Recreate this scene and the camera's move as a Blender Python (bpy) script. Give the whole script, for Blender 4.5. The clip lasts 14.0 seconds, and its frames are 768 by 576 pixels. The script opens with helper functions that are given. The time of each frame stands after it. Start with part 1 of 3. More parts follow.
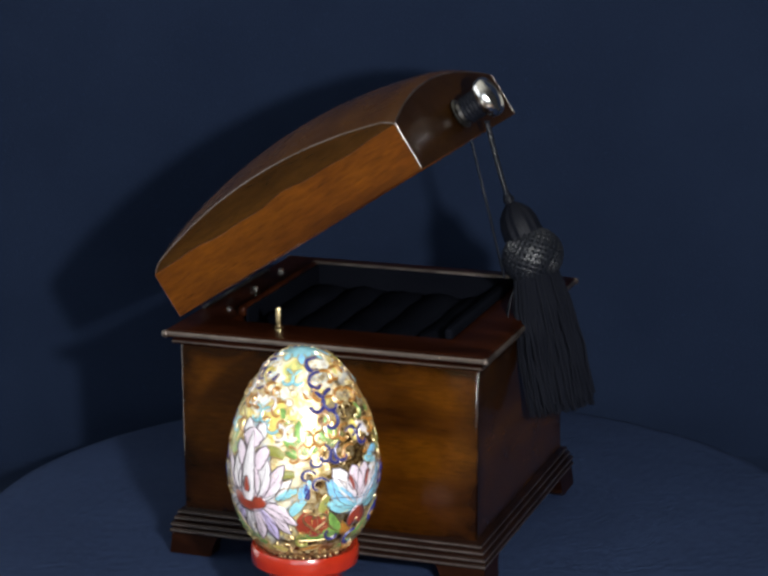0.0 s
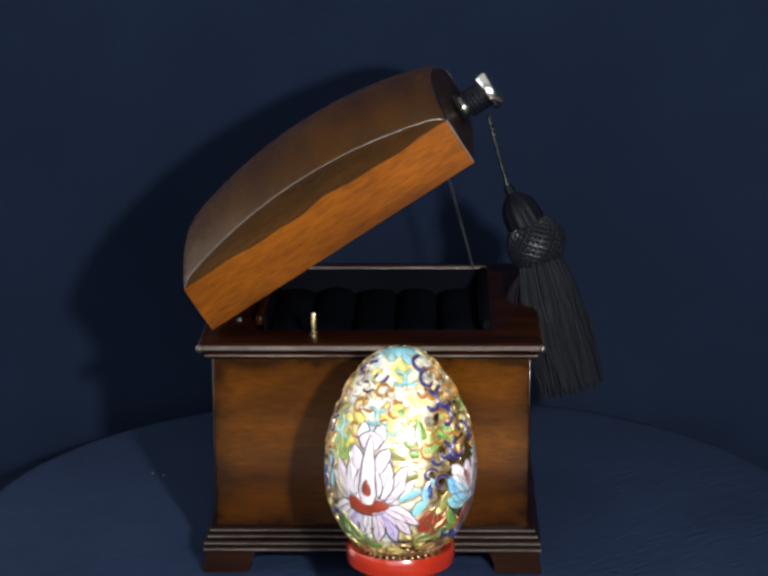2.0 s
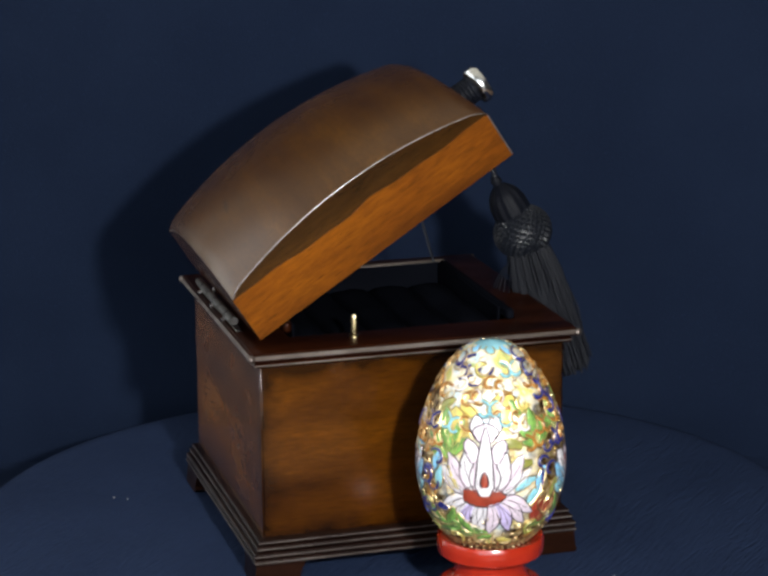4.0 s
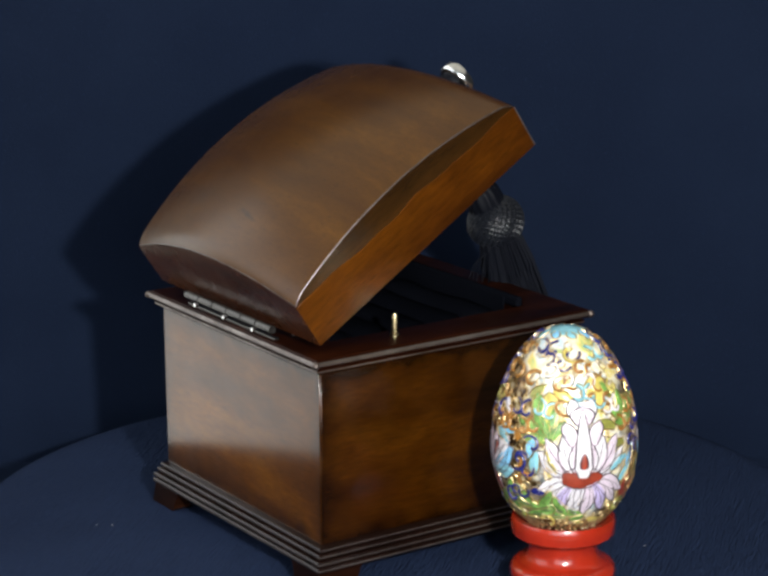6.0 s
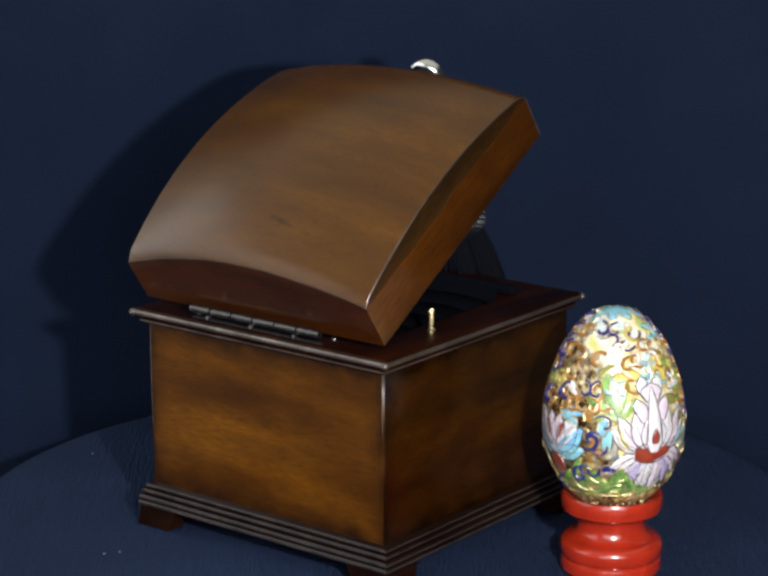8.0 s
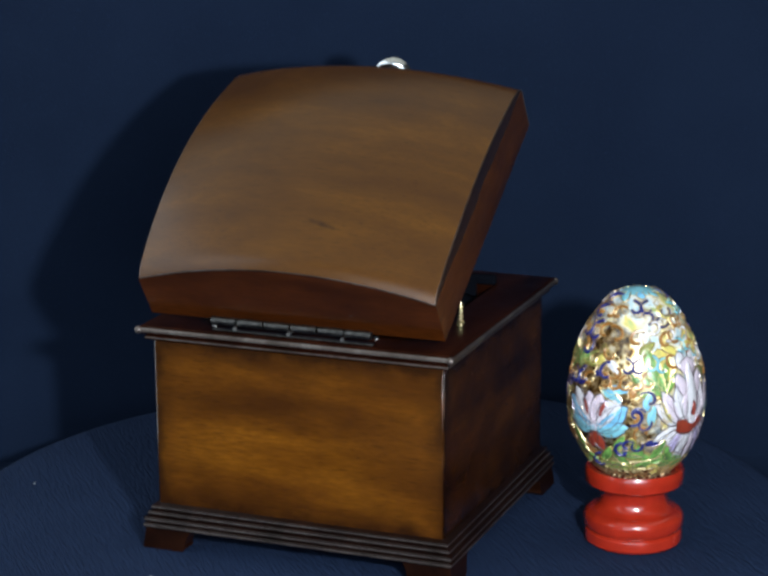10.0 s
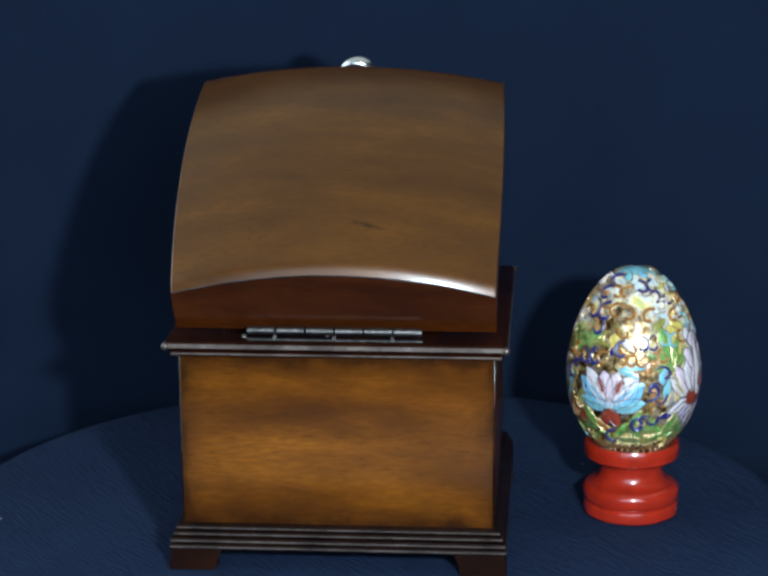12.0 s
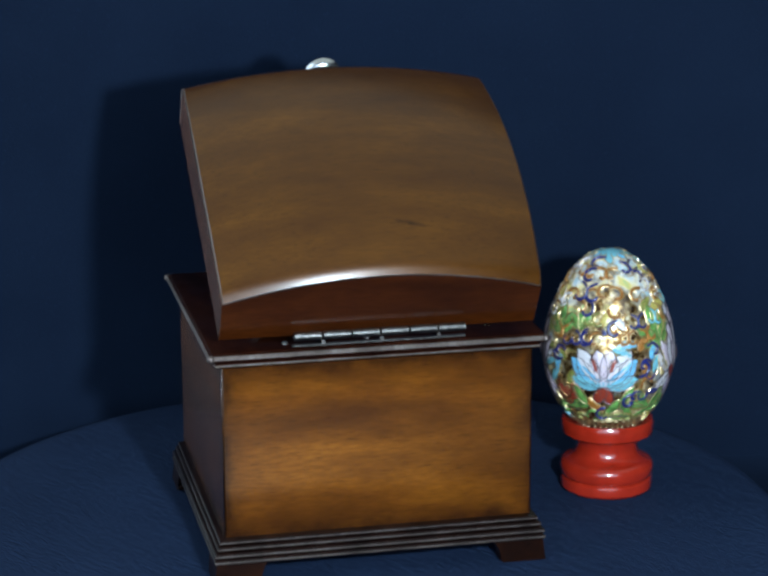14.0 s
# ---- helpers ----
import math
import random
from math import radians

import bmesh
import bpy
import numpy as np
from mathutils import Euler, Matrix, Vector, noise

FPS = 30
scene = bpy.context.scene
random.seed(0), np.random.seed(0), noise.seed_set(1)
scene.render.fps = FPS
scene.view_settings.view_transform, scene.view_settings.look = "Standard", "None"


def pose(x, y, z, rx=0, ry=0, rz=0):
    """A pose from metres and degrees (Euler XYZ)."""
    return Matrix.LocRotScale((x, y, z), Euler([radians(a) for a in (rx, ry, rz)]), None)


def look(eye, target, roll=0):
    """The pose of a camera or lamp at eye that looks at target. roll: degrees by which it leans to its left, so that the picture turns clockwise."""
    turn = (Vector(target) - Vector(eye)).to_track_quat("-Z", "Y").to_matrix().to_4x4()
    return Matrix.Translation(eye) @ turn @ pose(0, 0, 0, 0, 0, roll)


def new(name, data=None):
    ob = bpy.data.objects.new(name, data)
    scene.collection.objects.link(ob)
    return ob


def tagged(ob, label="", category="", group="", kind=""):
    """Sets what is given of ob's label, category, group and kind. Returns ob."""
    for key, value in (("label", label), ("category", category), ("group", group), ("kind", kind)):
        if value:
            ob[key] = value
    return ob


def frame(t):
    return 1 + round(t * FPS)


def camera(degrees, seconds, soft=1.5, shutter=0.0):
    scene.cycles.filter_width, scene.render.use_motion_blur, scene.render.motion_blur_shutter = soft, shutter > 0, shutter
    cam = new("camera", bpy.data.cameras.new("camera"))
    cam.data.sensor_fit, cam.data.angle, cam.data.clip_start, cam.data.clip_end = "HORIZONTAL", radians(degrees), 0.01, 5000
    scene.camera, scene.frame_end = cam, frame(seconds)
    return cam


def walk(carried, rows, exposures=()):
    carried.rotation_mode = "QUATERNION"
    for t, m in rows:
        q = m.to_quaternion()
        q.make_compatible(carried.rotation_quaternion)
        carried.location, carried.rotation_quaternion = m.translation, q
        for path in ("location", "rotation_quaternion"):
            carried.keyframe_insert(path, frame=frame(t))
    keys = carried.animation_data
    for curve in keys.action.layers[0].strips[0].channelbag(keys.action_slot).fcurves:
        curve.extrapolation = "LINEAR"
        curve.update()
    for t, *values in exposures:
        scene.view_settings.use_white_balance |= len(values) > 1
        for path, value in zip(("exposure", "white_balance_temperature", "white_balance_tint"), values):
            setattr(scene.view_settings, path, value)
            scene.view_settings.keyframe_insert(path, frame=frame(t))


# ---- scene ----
# A music box with an open lid and an enamelled egg turn on a cloth-covered turntable before a still camera.
cam = camera(19.43, 14.0, soft=3.0)
EYE = (0.0, -0.7535, 0.28096)
STILL = look(EYE, (0.00712, -0.02674, 0.09565), -0.357)
walk(cam, [(0.0, STILL), (14.0, STILL)],
     exposures=[(0.0, 0.0, 6350, 8), (8.2, 0.0, 6350, 8), (10.3, -0.05, 5500, 2), (12.5, -0.05, 5300, 0), (14.0, -0.10, 5100, -2)])

# ---- world and lamps ----
world = bpy.data.worlds.new("world")
scene.world = world
world.use_nodes = True
sky = world.node_tree.nodes.new("ShaderNodeTexSky")
sky.sky_type, sky.sun_disc = "NISHITA", False
sky.sun_elevation, sky.sun_rotation = radians(35), radians(90)
world.node_tree.links.new(sky.outputs[0], world.node_tree.nodes["Background"].inputs[0])
world.node_tree.nodes["Background"].inputs[1].default_value = 0.05


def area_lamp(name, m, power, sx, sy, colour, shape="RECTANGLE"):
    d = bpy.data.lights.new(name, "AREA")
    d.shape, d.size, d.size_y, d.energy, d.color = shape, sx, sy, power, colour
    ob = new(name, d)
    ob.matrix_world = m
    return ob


KEY = (0.105, -0.56, 0.25)
area_lamp("key_lamp", look(KEY, (0.0, 0.03, 0.06)), 4.2, 0.022, 0.022, (1.0, 0.97, 0.93), "DISK")
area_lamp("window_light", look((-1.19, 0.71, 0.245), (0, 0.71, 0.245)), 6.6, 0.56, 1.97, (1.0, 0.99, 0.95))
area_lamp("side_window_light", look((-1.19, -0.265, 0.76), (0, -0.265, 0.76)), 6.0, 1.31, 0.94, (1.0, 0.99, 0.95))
# fill lamp added behind the camera to lift the shadows
area_lamp("rear_fill_light", look((-0.07, -2.19, 0.65), (-0.07, 0, 0.65)), 22.0, 2.18, 1.1, (0.92, 0.96, 1.0))
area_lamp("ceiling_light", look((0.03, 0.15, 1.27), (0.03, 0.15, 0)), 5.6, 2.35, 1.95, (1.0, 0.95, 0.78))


# ---- materials ----
class Nodes:
    """Short hands for a node material."""

    def __init__(self, name, rough=0.5, metal=0.0):
        self.mat = bpy.data.materials.new(name)
        self.mat.use_nodes = True
        self.tree = self.mat.node_tree
        self.bsdf = self.tree.nodes["Principled BSDF"]
        self.bsdf.inputs["Roughness"].default_value = rough
        self.bsdf.inputs["Metallic"].default_value = metal
        self.coord = self.tree.nodes.new("ShaderNodeTexCoord").outputs["Object"]

    def put(self, socket, value):
        if isinstance(value, bpy.types.NodeSocket):
            self.tree.links.new(value, socket)
        else:
            socket.default_value = value

    def set(self, **values):
        for key, value in values.items():
            self.put(self.bsdf.inputs[key.replace("_", " ")], value)

    def scaled(self, x, y, z):
        n = self.tree.nodes.new("ShaderNodeMapping")
        self.put(n.inputs["Vector"], self.coord)
        n.inputs["Scale"].default_value = (x, y, z)
        return n.outputs[0]

    def noise(self, vec, scale, detail=4.0, rough=0.55, bend=0.0):
        n = self.tree.nodes.new("ShaderNodeTexNoise")
        self.put(n.inputs["Vector"], vec)
        n.inputs["Scale"].default_value, n.inputs["Detail"].default_value = scale, detail
        n.inputs["Roughness"].default_value, n.inputs["Distortion"].default_value = rough, bend
        return n.outputs["Fac"]

    def voronoi(self, vec, scale, feature="F1", out="Distance"):
        n = self.tree.nodes.new("ShaderNodeTexVoronoi")
        n.feature = feature
        self.put(n.inputs["Vector"], vec)
        n.inputs["Scale"].default_value = scale
        return n.outputs[out]

    def ramp(self, fac, stops):
        n = self.tree.nodes.new("ShaderNodeValToRGB")
        self.put(n.inputs[0], fac)
        while len(n.color_ramp.elements) < len(stops):
            n.color_ramp.elements.new(0.5)
        for e, (p, c) in zip(n.color_ramp.elements, stops):
            e.position = p
            e.color = (c, c, c, 1) if isinstance(c, (int, float)) else (*c, 1)
        return n.outputs[0]

    def mix(self, fac, a, b, mode="MIX"):
        n = self.tree.nodes.new("ShaderNodeMix")
        n.data_type, n.blend_type = "RGBA", mode
        self.put(n.inputs[0], fac)
        self.put(n.inputs[6], a if isinstance(a, bpy.types.NodeSocket) else (*a, 1))
        self.put(n.inputs[7], b if isinstance(b, bpy.types.NodeSocket) else (*b, 1))
        return n.outputs[2]

    def sums(self, a, b, operation):
        n = self.tree.nodes.new("ShaderNodeMath")
        n.operation = operation
        self.put(n.inputs[0], a)
        self.put(n.inputs[1], b)
        return n.outputs[0]

    def bump(self, height, strength, distance):
        n = self.tree.nodes.new("ShaderNodeBump")
        self.put(n.inputs["Height"], height)
        n.inputs["Strength"].default_value, n.inputs["Distance"].default_value = strength, distance
        self.put(self.bsdf.inputs["Normal"], n.outputs[0])


def wood(name, along, dark, mid, light, rough=0.50, coat=0.9, burst=None, metal=0.6, knot=None, gloss=0.19):
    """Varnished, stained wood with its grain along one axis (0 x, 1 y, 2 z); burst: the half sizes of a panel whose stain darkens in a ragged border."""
    m = Nodes(name, rough)
    k = [1.0, 1.0, 1.0]
    k[along] = 0.2
    fine = m.noise(m.scaled(*k), 900, 5, 0.6)
    k[along] = 0.24
    broad = m.noise(m.scaled(*k), 70, 4, 0.55, 0.3)
    k[along] = 0.06
    pores = m.noise(m.scaled(*k), 2600, 2, 0.5)
    col = m.ramp(broad, [(0.28, dark), (0.5, mid), (0.74, light)])
    col = m.mix(m.ramp(fine, [(0.35, 0.40), (0.62, 0.0)]), col, dark)
    col = m.mix(m.ramp(pores, [(0.26, 0.5), (0.40, 0.0)]), col, tuple(c * 0.35 for c in dark))
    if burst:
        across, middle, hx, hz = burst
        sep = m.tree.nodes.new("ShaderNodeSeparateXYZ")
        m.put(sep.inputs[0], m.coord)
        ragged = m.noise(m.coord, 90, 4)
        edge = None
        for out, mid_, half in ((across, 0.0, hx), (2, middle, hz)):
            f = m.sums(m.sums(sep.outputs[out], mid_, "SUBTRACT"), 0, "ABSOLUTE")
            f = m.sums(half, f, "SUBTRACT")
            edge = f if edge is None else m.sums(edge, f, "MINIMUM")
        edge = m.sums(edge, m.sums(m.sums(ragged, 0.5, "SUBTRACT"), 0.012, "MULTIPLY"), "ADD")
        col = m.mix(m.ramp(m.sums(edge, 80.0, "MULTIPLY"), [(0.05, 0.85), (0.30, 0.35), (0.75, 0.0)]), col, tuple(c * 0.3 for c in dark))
    if knot:
        cx, cy, rx, ry = knot
        sep = m.tree.nodes.new("ShaderNodeSeparateXYZ")
        m.put(sep.inputs[0], m.coord)
        lean = m.sums(m.sums(sep.outputs[1], -cy, "ADD"), 0.22, "MULTIPLY")
        dx = m.sums(m.sums(m.sums(m.sums(sep.outputs[0], -cx, "ADD"), lean, "SUBTRACT"), 1 / rx, "MULTIPLY"), 2, "POWER")
        dy = m.sums(m.sums(m.sums(sep.outputs[1], -cy, "ADD"), 1 / ry, "MULTIPLY"), 2, "POWER")
        far = m.sums(m.sums(dx, dy, "ADD"), m.sums(m.noise(m.coord, 260, 3), 1.6, "MULTIPLY"), "ADD")
        col = m.mix(m.ramp(m.sums(far, 0.4, "MULTIPLY"), [(0.30, 0.75), (0.62, 0.0)]), col, tuple(c * 0.3 for c in dark))
    m.set(Base_Color=col, Coat_Weight=coat, Coat_Roughness=gloss, Metallic=metal, Specular_IOR_Level=0.03,
          Roughness=m.ramp(m.noise(m.coord, 70, 3), [(0.3, rough * 0.85), (0.7, rough * 1.2)]))
    m.bump(fine, 0.10, 0.0002)
    return m.mat


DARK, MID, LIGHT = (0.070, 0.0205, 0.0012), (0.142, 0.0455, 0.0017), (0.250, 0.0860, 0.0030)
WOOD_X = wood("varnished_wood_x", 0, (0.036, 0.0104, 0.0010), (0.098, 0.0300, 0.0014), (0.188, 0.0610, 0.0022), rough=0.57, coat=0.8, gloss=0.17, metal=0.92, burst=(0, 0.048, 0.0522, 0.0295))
# latch side: its shade is put into the colour, darker than the hinge side
WOOD_LATCH_SHADE = wood("varnished_wood_shaded_side", 1, (0.024, 0.0074, 0.0008), (0.068, 0.0225, 0.0010), (0.130, 0.0460, 0.0016), rough=0.57, coat=0.9, gloss=0.17, metal=0.85, burst=(1, 0.048, 0.0522, 0.0295))
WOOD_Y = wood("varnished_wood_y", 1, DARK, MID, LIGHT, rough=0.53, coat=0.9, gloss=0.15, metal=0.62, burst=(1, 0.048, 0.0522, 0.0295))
LID_X = wood("lid_wood_x", 0, (0.050, 0.0130, 0.0010), (0.125, 0.0345, 0.0017), (0.21, 0.062, 0.0025), metal=0.80)
LID_Y = wood("lid_wood_y", 1, (0.048, 0.0160, 0.0010), (0.076, 0.0275, 0.0013), (0.118, 0.0450, 0.0019), rough=0.45, coat=0.85, gloss=0.27, metal=0.25, knot=(0.0182, -0.0105, 0.0013, 0.0070))
DARKWOOD_X = wood("dark_wood_x", 0, (0.004, 0.002, 0.0016), (0.012, 0.005, 0.0036), (0.026, 0.011, 0.007), 0.36, 0.6, metal=0.3)
DARKWOOD_Y = wood("dark_wood_y", 1, (0.004, 0.002, 0.0016), (0.012, 0.005, 0.0036), (0.026, 0.011, 0.007), 0.36, 0.6, metal=0.3)
REDWOOD = wood("reddish_wood", 0, (0.007, 0.0018, 0.0007), (0.021, 0.005, 0.0016), (0.040, 0.010, 0.003), 0.40, 0.15, metal=0.3)
FOOTWOOD = wood("dark_foot_wood", 0, (0.004, 0.0013, 0.0007), (0.012, 0.0035, 0.0014), (0.025, 0.0078, 0.003), 0.40, 0.3, metal=0.3)
# pale metallic colour that paints the highlights on edges and corners
GLINT = wood("painted_edge_glints", 0, (0.07, 0.054, 0.046), (0.19, 0.155, 0.14), (0.34, 0.30, 0.275), 0.42, coat=0.5, metal=0.9)
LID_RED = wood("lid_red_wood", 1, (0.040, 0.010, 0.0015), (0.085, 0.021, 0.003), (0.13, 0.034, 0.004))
# lid end by the knob: darkened in its colour to stand for shade
LID_LATCH_SHADE = wood("lid_shaded_end_wood", 1, (0.012, 0.0045, 0.001), (0.030, 0.0115, 0.0015), (0.052, 0.020, 0.002), coat=0.4, metal=0.4, gloss=0.26)
# darker wood for the lid's arch strips, the shade there painted as colour
LID_ARCH_SHADE = wood("lid_arch_shaded_wood", 0, (0.015, 0.006, 0.001), (0.036, 0.014, 0.002), (0.06, 0.023, 0.003), metal=0.3)


def cloth(name, base, pale, weave=1800, rough=0.9, ridged=False, gloss=0.06):
    m = Nodes(name, rough)
    mott = m.noise(m.coord, 14, 5, 0.6)
    lint = m.noise(m.coord, 700, 2, 0.5)
    col = m.mix(m.ramp(mott, [(0.3, 0.0), (0.75, 1.0)]), base, pale)
    col = m.mix(m.ramp(lint, [(0.62, 0.0), (0.8, 0.35)]), col, tuple(min(1, c * 1.9) for c in pale))
    m.set(Base_Color=col, Specular_IOR_Level=gloss)
    if ridged:
        # a ridged weave that runs one way, so that its sheen turns with it
        turn = m.tree.nodes.new("ShaderNodeMapping")
        turn.vector_type = "TEXTURE"
        m.put(turn.inputs["Vector"], m.coord)
        turn.inputs["Rotation"].default_value, turn.inputs["Scale"].default_value = (0, 0, radians(20)), (10, 1, 1)
        ribs = m.noise(turn.outputs[0], 1500, 2, 0.5)
        m.bump(m.mix(0.08, ribs, m.noise(m.coord, 1700, 2)), 1.0, 0.0020)
    else:
        m.bump(m.noise(m.coord, weave, 2), 0.5, 0.0004)
    return m.mat


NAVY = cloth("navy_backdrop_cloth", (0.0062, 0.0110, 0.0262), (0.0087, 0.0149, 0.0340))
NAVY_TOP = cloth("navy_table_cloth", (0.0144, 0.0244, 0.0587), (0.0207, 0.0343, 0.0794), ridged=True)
VELVET = cloth("black_velvet", (0.0018, 0.0021, 0.0034), (0.0050, 0.0057, 0.0086), rough=1.0, gloss=0.0)
CORD = cloth("black_cord", (0.0022, 0.0027, 0.0050), (0.0058, 0.0068, 0.0110), rough=0.5, gloss=0.10)
BRAID = cloth("black_braid", (0.003, 0.004, 0.007), (0.008, 0.0095, 0.014), rough=0.38, gloss=0.40)


def plain(name, colour, rough, metal=0.0, vary=0.25, scale=60, coat=0.0, bump=0.0, coat_rough=0.10):
    m = Nodes(name, rough, metal)
    f = m.noise(m.coord, scale, 4)
    m.set(Base_Color=m.mix(m.ramp(f, [(0.3, 0.0), (0.7, 1.0)]), tuple(c * (1 - vary) for c in colour), tuple(min(1, c * (1 + vary)) for c in colour)),
          Coat_Weight=coat, Coat_Roughness=coat_rough, Roughness=m.ramp(f, [(0.3, rough * 0.8), (0.7, min(1, rough * 1.25))]))
    if bump:
        m.bump(m.noise(m.coord, scale * 12, 3), bump, 0.0003)
    return m.mat


CHROME = plain("polished_silver", (0.80, 0.80, 0.80), 0.20, 1.0, 0.1, 300)
STEEL = plain("tarnished_steel", (0.13, 0.125, 0.12), 0.36, 1.0, 0.3, 500)
DARK_STEEL = plain("blackened_steel", (0.045, 0.048, 0.058), 0.45, 1.0, 0.3, 500)
STEEL_BRIGHT = plain("worn_bright_steel", (0.55, 0.54, 0.52), 0.30, 1.0, 0.2, 500)
BRASS = plain("brass", (0.72, 0.58, 0.32), 0.25, 1.0, 0.15, 500)
WIRE = plain("gilt_wire", (0.70, 0.55, 0.30), 0.40, 1.0, 0.15, 400)
BRONZE = plain("dark_bronze_wire", (0.17, 0.14, 0.16), 0.36, 0.7, 0.25, 400)
LACQUER = plain("red_lacquer", (0.31, 0.018, 0.006), 0.22, 0.0, 0.18, 120, 0.6, 0.03)
PLASTER = plain("grey_plaster", (0.36, 0.35, 0.33), 0.9, 0.0, 0.05, 3)
# dark colour of the unseen east wall, chosen to dim reflections on the box
DIM_REFLECTION = plain("reflection_dimming_dark", (0.035, 0.034, 0.036), 0.8, 0.0, 0.1, 3)
BOARD = plain("floor_boards", (0.16, 0.10, 0.06), 0.5, 0.0, 0.3, 4)
LINT = plain("pale_lint", (0.35, 0.35, 0.37), 0.9, 0.0, 0.1, 300)


def enamel(name, colour, vary=0.22):
    return plain(name, colour, 0.36, 0.0, vary, 420, 1.0, 0.0, 0.30)


EN = dict(white=enamel("white_enamel", (0.66, 0.63, 0.66), 0.12), pink=enamel("pale_pink_enamel", (0.64, 0.54, 0.62), 0.12),
          lilac=enamel("lilac_enamel", (0.50, 0.42, 0.66), 0.18), sky=enamel("sky_blue_enamel", (0.20, 0.46, 0.68)),
          turquoise=enamel("turquoise_enamel", (0.22, 0.48, 0.56)), cobalt=enamel("cobalt_enamel", (0.012, 0.016, 0.15)),
          green=enamel("green_enamel", (0.15, 0.29, 0.06), 0.6), olive=enamel("olive_enamel", (0.24, 0.24, 0.05)),
          yellow=enamel("yellow_enamel", (0.60, 0.50, 0.12)), red=enamel("brick_red_enamel", (0.25, 0.035, 0.015)),
          brown=enamel("amber_brown_enamel", (0.34, 0.145, 0.020)))


def egg_ground():
    """Pale enamels round the pink flowers, gilt and amber ground round the blue ones."""
    m = Nodes("egg_ground", 0.40, 0.9)
    sep = m.tree.nodes.new("ShaderNodeSeparateXYZ")
    m.put(sep.inputs[0], m.coord)
    along = m.sums(m.sums(sep.outputs[0], math.cos(radians(138)) / 0.0232, "MULTIPLY"), m.sums(sep.outputs[1], math.sin(radians(138)) / 0.0232, "MULTIPLY"), "ADD")
    field = m.noise(m.coord, 130, 2, 0.5, 0.8)
    tone = m.noise(m.coord, 380, 3)
    side = m.sums(m.sums(along, 0, "ABSOLUTE"), m.sums(m.sums(field, 0.5, "SUBTRACT"), 0.9, "MULTIPLY"), "ADD")
    low = m.sums(m.sums(m.sums(0.0445, sep.outputs[2], "SUBTRACT"), 60.0, "MULTIPLY"), 0.0, "MAXIMUM")
    gilt = m.ramp(m.sums(side, low, "ADD"), [(0.52, 0.0), (0.78, 1.0)])
    pale = m.ramp(field, [(0.30, (0.42, 0.50, 0.20)), (0.38, (0.74, 0.60, 0.18)), (0.46, (0.78, 0.72, 0.50)), (0.54, (0.70, 0.69, 0.66)), (0.62, (0.48, 0.62, 0.68)), (0.70, (0.66, 0.66, 0.62)), (0.80, (0.40, 0.46, 0.16))])
    gold = m.ramp(tone, [(0.40, (0.055, 0.025, 0.009)), (0.50, (0.32, 0.185, 0.05)), (0.59, (0.72, 0.58, 0.30)), (0.70, (0.86, 0.82, 0.68))])
    pale = m.mix(m.ramp(tone, [(0.33, 0.55), (0.45, 0.0)]), pale, (0.28, 0.17, 0.04))
    m.set(Base_Color=m.mix(gilt, pale, gold), Metallic=m.ramp(gilt, [(0.0, 0.10), (1.0, 0.92)]), Roughness=0.36, Coat_Weight=0.6, Coat_Roughness=0.24)
    m.bump(m.noise(m.coord, 420, 3), 0.22, 0.0006)
    return m.mat


EGG_GROUND = egg_ground()


# ---- mesh helpers ----
def part(name, bm, material, parent=None, label=""):
    """Links a bmesh as one mesh object, under a thing or a part."""
    me = bpy.data.meshes.new(name)
    bmesh.ops.recalc_face_normals(bm, faces=bm.faces)
    bm.to_mesh(me)
    bm.free()
    me.materials.append(material)
    ob = new(name, me)
    if parent is not None:
        ob.parent = parent
    if label:
        ob["label"] = label
    return ob


def smooth(ob, angle=40):
    ob.data.polygons.foreach_set("use_smooth", [True] * len(ob.data.polygons))
    ob.data.set_sharp_from_angle(angle=radians(angle))
    return ob


def bevel(ob, width, segments=2, glint=False):
    if glint:
        ob.data.materials.append(GLINT)
    mod = ob.modifiers.new("bevel", "BEVEL")
    mod.width, mod.segments, mod.limit_method, mod.angle_limit = width, segments, "ANGLE", radians(35)
    mod.material = 1 if glint else -1
    return smooth(ob, 50)


def paint_glints(ob, rows):
    """Painted highlights: pale crests on the bands of a moulding that follow the given profile rows."""
    ob.data.materials.append(GLINT)
    for p in ob.data.polygons:
        if p.index // 4 in rows:
            p.material_index = 1
    return ob


def block(x0, x1, y0, y1, z0, z1, bm=None):
    bm = bm or bmesh.new()
    v = [bm.verts.new(c) for c in ((x0, y0, z0), (x1, y0, z0), (x1, y1, z0), (x0, y1, z0), (x0, y0, z1), (x1, y0, z1), (x1, y1, z1), (x0, y1, z1))]
    for q in ((3, 2, 1, 0), (4, 5, 6, 7), (0, 1, 5, 4), (1, 2, 6, 5), (2, 3, 7, 6), (3, 0, 4, 7)):
        bm.faces.new([v[i] for i in q])
    return bm


